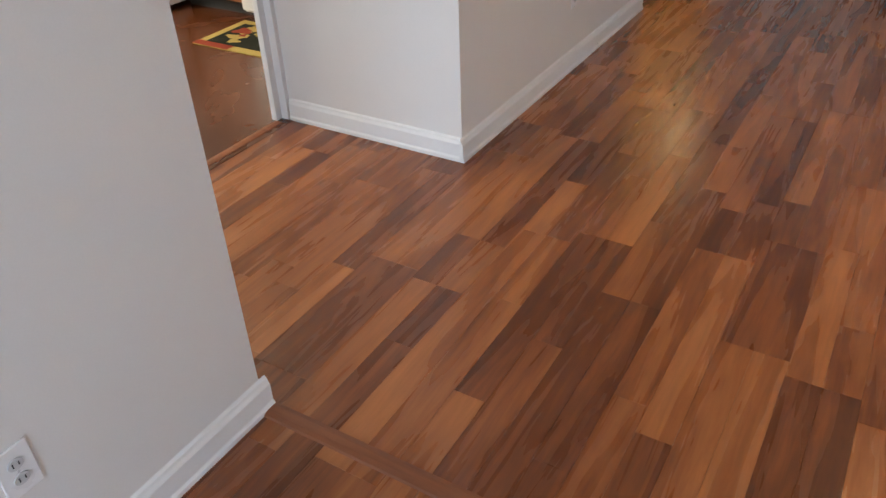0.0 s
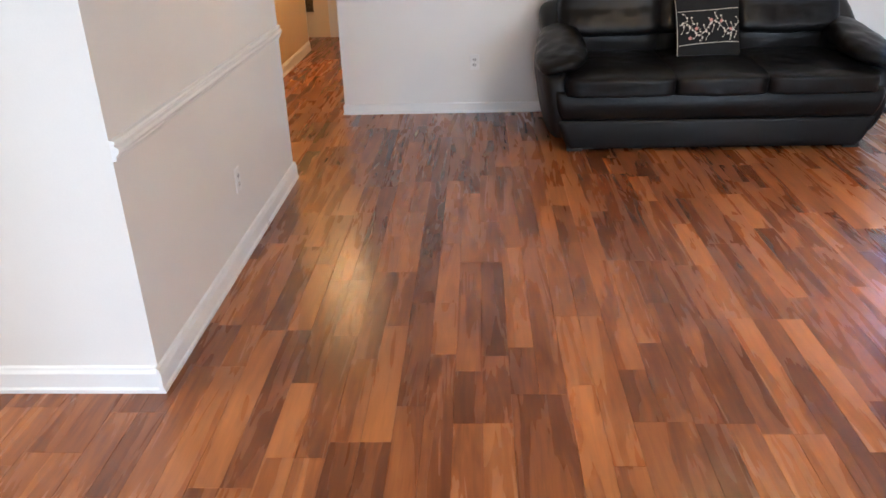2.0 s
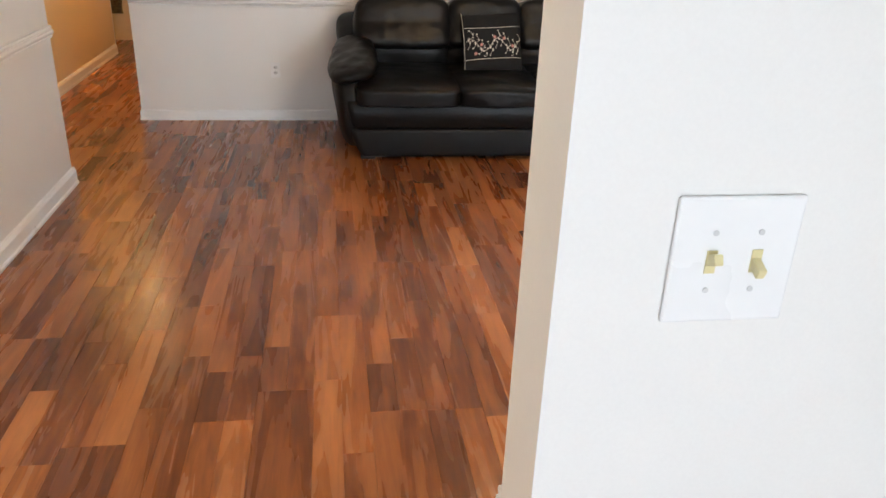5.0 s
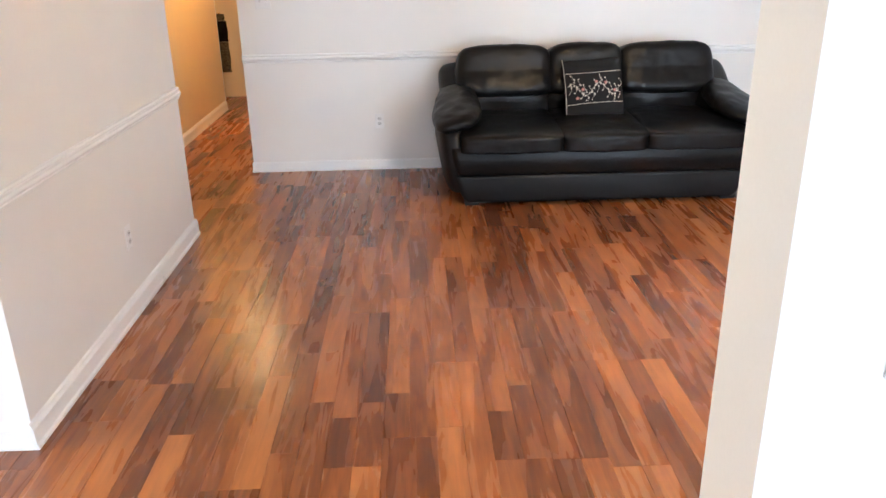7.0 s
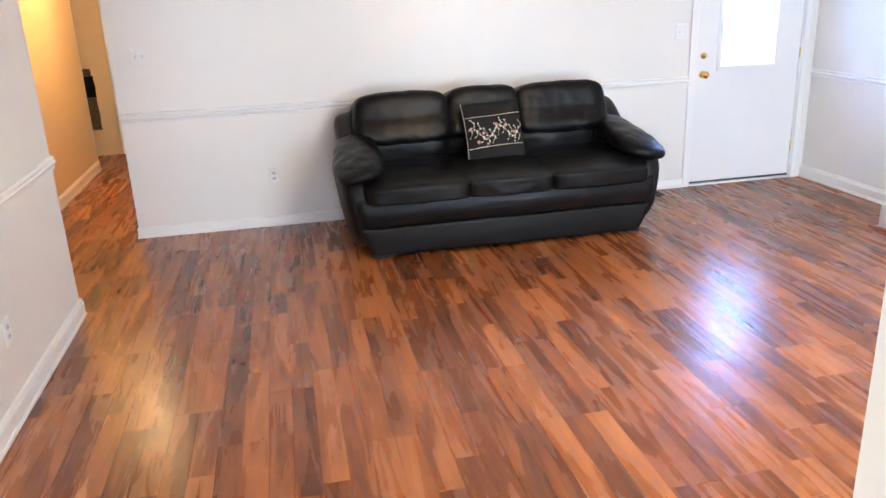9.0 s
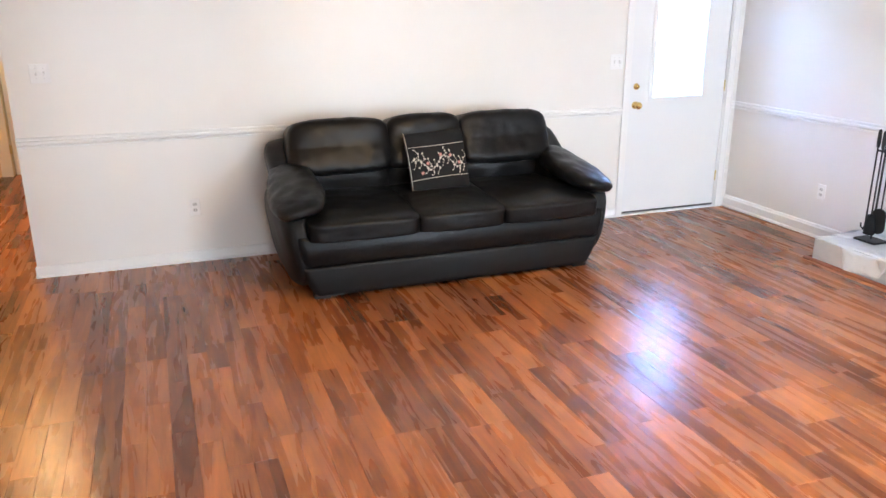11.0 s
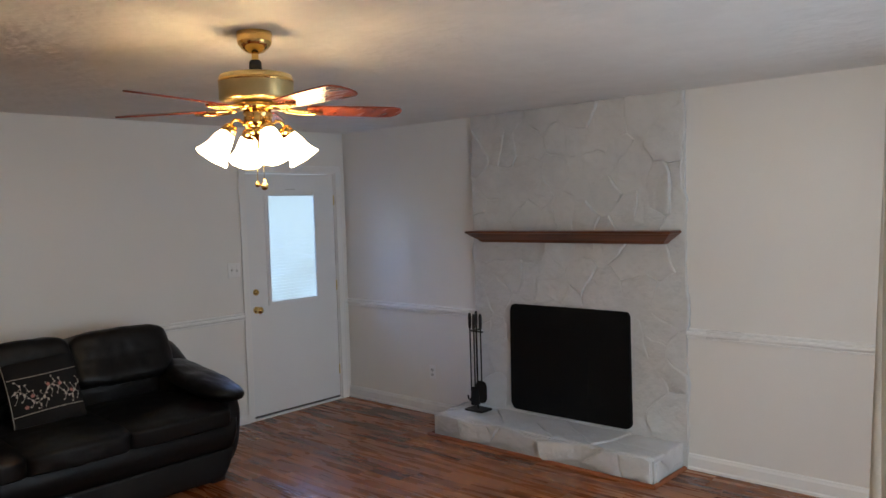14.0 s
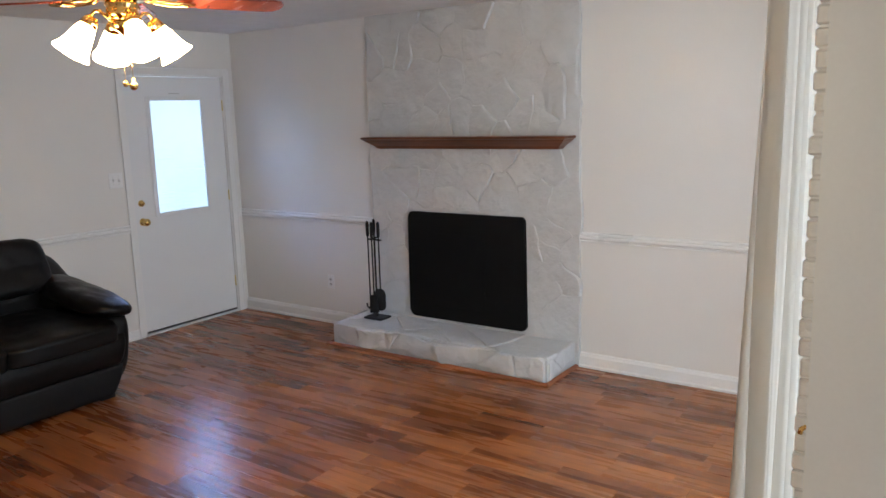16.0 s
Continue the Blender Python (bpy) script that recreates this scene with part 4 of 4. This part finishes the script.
wall_plate("wall_socket", "white double socket on the wall beside the sofa", "socket", pose(-0.082, YN, 0.388), 0.07, 0.115, "socket")
wall_plate("wall_socket", "white double socket low on the wall beside the fireplace", "socket", pose(XE, 5.316, 0.352, 0, 0, -90), 0.07, 0.115, "socket")
wall_plate("wall_socket", "white double socket low on the wall beside the curtain", "socket", pose(XE, 1.962, 0.352, 0, 0, -90), 0.07, 0.115, "socket")
wall_plate("wall_socket", "small white cable outlet above the baseboard", "socket", pose(XE, 1.975, 0.175, 0, 0, -90), 0.08, 0.06, "plain")
wall_plate("wall_socket", "white double socket on the chair-rail wall", "socket", pose(XW, 3.816, 0.380, 0, 0, 90), 0.07, 0.115, "socket")
wall_plate("wall_socket", "white double socket above the foyer baseboard", "socket", pose(XF, 0.578, 0.388, 0, 0, 90), 0.075, 0.118, "socket")
wall_plate("light_switch", "white double light switch at the end of the sofa wall", "light switch", pose(-0.906, YN, 1.305), 0.116, 0.116, "white")
wall_plate("light_switch", "white double light switch beside the exterior door", "light switch", pose(3.178, YN, 1.27), 0.116, 0.116, "white")
wall_plate("light_switch", "white double switch plate with aged ivory toggles on the wall end", "light switch", pose(0.703, YS0, 1.300), 0.127, 0.132, "ivory")

# ---- curtain and patio side ----
curtain = thing("curtain", (0.017, YS1 - 1.145, 0), "long cream curtain hanging in soft pleats beside the patio door", "curtain")


def drape(x0, x1, y, z0, z1, folds, deep, seed, cols=90, rows=24):
    bm = bmesh.new()
    grid = []
    for j in range(rows + 1):
        f = j / rows
        z = z0 + (z1 - z0) * f
        line = []
        for k in range(cols + 1):
            g = k / cols
            a = 2 * math.pi * folds * g
            d = 0.03 * (0.45 - f) + deep * (0.30 + 0.70 * (1 - f)) * (math.sin(a + 0.7 * noise.noise(Vector((g * 4, f * 1.5, seed)))) + 0.35 * math.sin(2.3 * a + seed))
            line.append(bm.verts.new((x0 + (x1 - x0) * g + 0.012 * noise.noise(Vector((g * 9, f * 3, seed + 4))), y + d, z)))
        grid.append(line)
    for lo, hi in zip(grid, grid[1:]):
        for k in range(cols):
            bm.faces.new((lo[k], lo[k + 1], hi[k + 1], hi[k]))
    bmesh.ops.solidify(bm, geom=bm.faces, thickness=0.003)
    return bm


part("panel", drape(1.16, 1.72, 1.345, 0.012, 2.16, 8, 0.040, 2.0), M_CURTAIN, curtain, smooth=True)
part("header", drape(1.16, 1.72, 1.345, 2.161, 2.235, 11, 0.018, 5.0, 120, 4), M_CURTAIN, curtain, smooth=True)
rail = thing("curtain_rod", (0.017, YS1 - 1.145, 0), "white metal curtain rod above the patio door", "curtain rod")
part("rod", rod(bmesh.new(), (1.12, 1.315, 2.20), (3.75, 1.315, 2.20), 0.009), M_PLATE, rail)
for x in (1.135, 3.735):
    part("bracket", boxes((x - 0.01, x + 0.01, 1.1455, 1.315, 2.193, 2.207), bevel=0.002), M_PLATE, rail)
patio = thing("patio_door", (0.017, YS1 - 1.145, 0), "aluminium framed sliding glass patio door", "patio door")
part("frame", boxes((1.22, 1.27, 1.085, 1.140, 0.0, 2.08), (3.37, 3.42, 1.085, 1.140, 0.0, 2.08), (1.27, 3.37, 1.085, 1.140, 2.03, 2.08), (1.27, 3.37, 1.085, 1.140, 0.0, 0.05), (2.29, 2.35, 1.085, 1.140, 0.05, 2.03), bevel=0.003), M_ALU, patio)
for x0, x1 in ((1.27, 2.29), (2.35, 3.37)):
    glass = part("pane", boxes((x0, x1, 1.110, 1.116, 0.05, 2.03)), M_GLASS, patio)
    glass.visible_shadow = False
part("frame_edge", boxes((1.165, 1.190, 1.1455, 1.255, 0.0, 2.14), bevel=0.003), M_ALU, patio, "bright aluminium side channel")
pier = structure("brick_pier", boxes((0.962, 1.155, 1.1455, 1.226, 0, HIGH - 0.002)), M_BRICK, "narrow pier of glossy white painted brick", "pier")
pier.location = (0.017, YS1 - 1.145, 0)
me_brick = finish("brick", box(bmesh.new(), -0.097, 0.097, -0.036, 0.036, -0.0135, 0.0135, 0.003, 1), M_BRICK)
for j in range(80):
    b = new("brick", me_brick)
    b.matrix_world = pose(1.055 + random.uniform(-0.003, 0.003), 1.1950 + random.uniform(-0.002, 0.002), 0.018 + j * 0.0298, random.uniform(-1, 1), 0, random.uniform(-1.5, 1.5))
    b.parent = pier
cane = thing("wooden_pole", (0.017, YS1 - 1.145, 0), "brown wooden pole with a metal cap leaning on the wall", "pole")
part("shaft", rod(bmesh.new(), (0.600, 1.182, 0.0), (0.575, 1.160, 1.24), 0.011), M_THRESH, cane)
part("cap", rod(bmesh.new(), (0.575, 1.160, 1.2405), (0.5735, 1.1588, 1.31), 0.010, 0.007), M_ALU, cane, "bright metal cap")
hook = thing("brass_hook", (0.017, YS1 - 1.145, 0), "small brass hook on the wall end", "hook")
part("hook_body", sweep(bmesh.new(), [(0.555, 1.1455, 1.40), (0.555, 1.152, 1.40), (0.555, 1.156, 1.397), (0.555, 1.157, 1.392)], 0.0025), M_BRASS, hook, smooth=True)

# ---- the kitchen beyond the opening ----
stove = thing("kitchen_range", None, "white enamel kitchen range with a storage drawer", "range")
KX0, KX1, KY, KB = -3.36, -2.60, 3.69, 4.38
part("body", box(bmesh.new(), KX0, KX1, KY + 0.03, KB, 0.04, 0.92, 0.006), M_ENAMEL, stove)
part("drawer", box(bmesh.new(), KX0 + 0.005, KX1 - 0.005, KY, KY + 0.03, 0.06, 0.27, 0.008), M_ENAMEL, stove)
oven = part("oven_door", box(bmesh.new(), KX0 + 0.005, KX1 - 0.005, KY - 0.005, KY + 0.03, 0.29, 0.80, 0.010), M_ENAMEL, stove)
part("oven_window", box(bmesh.new(), KX0 + 0.12, KX1 - 0.12, KY - 0.008, KY - 0.0052, 0.42, 0.66, 0.001), M_BLACK, oven, "dark oven window")
part("oven_handle", rod(bmesh.new(), (KX0 + 0.05, KY - 0.035, 0.755), (KX1 - 0.05, KY - 0.035, 0.755), 0.011), M_ENAMEL, oven)
part("cooktop", box(bmesh.new(), KX0, KX1, KY, KB, 0.9205, 0.94, 0.004), M_BLACK, stove)
for x0, x1 in ((-3.925, -3.365),):
    unit = thing("base_cabinet", None, "honey brown wooden kitchen base cabinet with a door and toe kick", "cabinet")
    part("body", boxes((x0, x1, KY + 0.02, KB, 0.10, 0.90)), M_CABINET, unit)
    part("toe_kick", boxes((x0, x1, KY + 0.09, KB, 0, 0.099)), M_DARKSLOT, unit)
    mid = (x0 + x1) / 2
    for a, b in ((x0 + 0.02, mid - 0.005), (mid + 0.005, x1 - 0.02)):
        d = part("cabinet_door", boxes((a, b, KY, KY + 0.0195, 0.13, 0.70), bevel=0.004), M_CABINET, unit)
        part("door_panel", boxes((a + 0.06, b - 0.06, KY - 0.006, KY - 0.0005, 0.19, 0.64), bevel=0.004), M_CABINET, d)
        part("cabinet_drawer", boxes((a, b, KY, KY + 0.0195, 0.72, 0.87), bevel=0.004), M_CABINET, unit)
    part("countertop", boxes((x0, x1, KY - 0.02, KB, 0.901, 0.94), bevel=0.004), M_GROUT, unit)
fridge = thing("refrigerator", (0.205, -0.13, 0), "tall white refrigerator beside the kitchen cabinets", "refrigerator")
part("body", box(bmesh.new(), -4.92, -4.145, KY + 0.06, KB, 0.03, 1.72, 0.01), M_ENAMEL, fridge)
part("fridge_door", box(bmesh.new(), -4.915, -4.15, KY - 0.02, KY + 0.058, 0.06, 1.20, 0.015), M_ENAMEL, fridge)
part("freezer_door", box(bmesh.new(), -4.915, -4.15, KY - 0.02, KY + 0.058, 1.215, 1.715, 0.015), M_ENAMEL, fridge)
part("foot_grille", boxes((-4.90, -4.16, KY + 0.02, KY + 0.055, 0, 0.055)), M_DARKSLOT, fridge)
rug = thing("kitchen_rug", None, "dark floral kitchen rug with a yellow border", "rug")
RX0, RX1, RY0, RY1 = -3.33, -2.45, 3.215, 3.665
bm = bmesh.new()
box(bm, RX0, RX1, RY0, RY1, 0.0025, 0.009, 0.003)
part("border", bm, M_RUGY, rug)
part("field", boxes((RX0 + 0.06, RX1 - 0.06, RY0 + 0.06, RY1 - 0.06, 0.0092, 0.0112)), M_RUGD, rug)
part("corner_block", boxes((RX0 - 0.0, RX0 + 0.28, RY0 - 0.0, RY0 + 0.058, 0.0092, 0.0105)), M_RUGR, rug)
bm, bm2 = bmesh.new(), bmesh.new()
rng = random.Random(12)
for k in range(26):
    cx, cy, r = rng.uniform(RX0 + 0.13, RX1 - 0.13), rng.uniform(RY0 + 0.12, RY1 - 0.12), rng.uniform(0.03, 0.065)
    tgt = bm2 if k % 5 == 0 else bm
    ring = [tgt.verts.new((cx + r * (1 + 0.3 * math.sin(3 * a + k)) * math.cos(a), cy + 0.7 * r * (1 + 0.3 * math.sin(3 * a + k)) * math.sin(a), 0.0116 + 0.0001 * k)) for a in [2 * math.pi * j / 12 for j in range(12)]]
    tgt.faces.new(ring)
part("leaf_motif", bm, M_RUGY, rug)
part("flower_motif", bm2, M_RUGR, rug)

# ---- the hallway ----
hall_light = thing("hall_ceiling_light", (0, 0, HIGH - 2.44), "lit round glass ceiling light in the hallway", "ceiling light")
part("base", lathe(bmesh.new(), [(0.001, 2.439), (0.13, 2.438), (0.135, 2.425), (0.12, 2.42), (0.001, 2.42)], (-1.45, 7.9, 0)), M_BRASS, hall_light, smooth=True)
part("globe", lathe(bmesh.new(), [(0.118, 2.419), (0.13, 2.39), (0.115, 2.35), (0.07, 2.325), (0.001, 2.318)], (-1.45, 7.9, 0)), M_HALLGLOW, hall_light, "lit frosted glass bowl", True)
side_door = thing("hall_side_door", None, "closed cream panelled door in the hallway", "door")
part("slab", boxes((-1.075, -1.04, 6.585, 7.415, 0.01, 2.04)), M_TRIM, side_door)
bm = lathe(bmesh.new(), [(0.001, 0), (0.028, 0), (0.028, 0.005), (0.012, 0.012), (0.011, 0.030), (0.024, 0.038), (0.028, 0.050), (0.022, 0.062), (0.001, 0.066)], (-1.0755, 6.655, 0.955), 20, Matrix.Rotation(radians(-90), 3, "Y"))
part("knob", bm, M_BRASS, side_door, "polished brass knob", True)
end_door = thing("hall_end_door", None, "cream panelled door standing ajar at the end of the hallway", "door")
bm = box(bmesh.new(), 0, 0.66, -0.018, 0.018, 0.012, 2.03, 0.003)
m = pose(-1.70, 9.97, 0, 0, 0, 12)
for v in bm.verts:
    v.co = m @ v.co
part("slab", bm, M_TRIM, end_door)
for x0, x1 in ((0.09, 0.30), (0.36, 0.57)):
    for z0, z1 in ((0.20, 0.82), (0.98, 1.62), (1.72, 1.93)):
        bm = box(bmesh.new(), x0, x1, -0.024, -0.0185, z0, z1, 0.005)
        for v in bm.verts:
            v.co = m @ v.co
        part("raised_panel", bm, M_TRIM, end_door)
for z in (0.28, 1.03, 1.78):
    part("hinge", rod(bmesh.new(), (-1.712, 9.938, z - 0.045), (-1.712, 9.938, z + 0.045), 0.013), M_BRASS_SOFT, end_door, "dull brass hinge")
structure("hall_casing", boxes((-1.83, -1.725, 9.925, 9.949, 0, 2.12), (-1.96, -1.925, 9.101, 9.135, 0, 2.1), bevel=0.004), M_TRIM, "cream painted door casing at the end of the hallway", "casing")
towel = thing("hanging_towel", None, "black towel with a floral band hanging on the end wall", "towel")
part("upper_cloth", drape(-2.15, -2.00, 9.91, 0.66, 0.90, 2, 0.006, 1.0, 24, 8), M_TOWEL, towel)
part("lower_cloth", drape(-2.15, -2.00, 9.91, 0.30, 0.659, 2, 0.006, 1.0, 24, 8), M_TOWEL2, towel)
part("top_band", drape(-2.15, -2.02, 9.91, 0.901, 0.98, 2, 0.006, 1.0, 24, 4), M_TOWEL2, towel)
part("towel_hook", rod(bmesh.new(), (-2.08, 9.89, 0.985), (-2.08, 9.949, 0.985), 0.008), M_BRASS, towel)

# ---- laminate floor: the boards near the way walked are pieces, the rest is joined ----
W2B, GAP = 0.0975, 0.0003
SPLITS = [(0.48, 0.72), (0.72, 0.48), (0.40, 0.80), (0.80, 0.40), (0.60, 0.60), (0.30, 0.90), (0.90, 0.30), (1.2,)]
plank_mesh = {}


def plank(w, length):
    key = (round(w, 4), round(length, 3))
    if key not in plank_mesh:
        bm = bmesh.new()
        a, b, c = w / 2 - GAP, length / 2 - GAP, 0.0004
        low = [bm.verts.new(p) for p in ((-a, -b, -0.006), (a, -b, -0.006), (a, b, -0.006), (-a, b, -0.006))]
        mid = [bm.verts.new(p) for p in ((-a, -b, -c), (a, -b, -c), (a, b, -c), (-a, b, -c))]
        top = [bm.verts.new(p) for p in ((-a + c, -b + c, 0), (a - c, -b + c, 0), (a - c, b - c, 0), (-a + c, b - c, 0))]
        for lo, hi in ((low, mid), (mid, top)):
            for k in range(4):
                bm.faces.new((lo[k], lo[(k + 1) % 4], hi[(k + 1) % 4], hi[k]))
        bm.faces.new(top)
        plank_mesh[key] = finish("plank", bm, M_PLANK)
    return plank_mesh[key]


floor = structure("floor", boxes((-1.0, 0.4, 1.30, 2.0, -0.0062, -0.0058)), M_THRESH, "reddish brown wood-look laminate floor", "floor")
rng = random.Random(21)
near, rest = [], []
x = -2.097 - 0.0
while x < 4.40:
    y = -2.6 - rng.uniform(0, 1.2)
    stop = 11.6 if x < -0.4 else YN
    while y < stop:
        if rng.random() < 0.10:
            n = rng.choice((0.48, 0.60, 0.72))
            cuts = [(x + W2B, y + n / 2, 2 * W2B, n)]
        else:
            n = 1.2
            cuts = []
            for side in (0, 1):
                at = y
                for piece in rng.choice(SPLITS):
                    cuts.append((x + W2B * (side + 0.5), at + piece / 2, W2B, piece))
                    at += piece
        y += n
        for cx, cy, w, length in cuts:
            low, high = max(cy - length / 2, 0.96 if cx > 1.14 else -2.6), min(cy + length / 2, stop)
            if high - low < 0.03:
                continue
            cy, length = (low + high) / 2, high - low
            inside = (-0.75 < cx < 1.75) and (1.35 < cy < 5.1)
            if inside and len(near) < 300:
                near.append((cx, cy, w, length))
            else:
                rest.append((cx, cy, w, length))
    x += 2 * W2B
for cx, cy, w, length in near:
    ob = new("plank", plank(w, length))
    ob.location = (cx, cy, 0)
    ob.parent = floor
verts, faces = [], []
for cx, cy, w, length in rest:
    src = plank(w, length)
    base = len(verts)
    verts += [(v.co.x + cx, v.co.y + cy, v.co.z) for v in src.vertices]
    faces += [[base + k for k in p.vertices] for p in src.polygons]
me = bpy.data.meshes.new("planks")
me.from_pydata(verts, [], faces)
me.materials.append(M_PLANK_REST)
joined = tagged(new("planks", me), "", "", "", "stuff")
joined.parent = floor
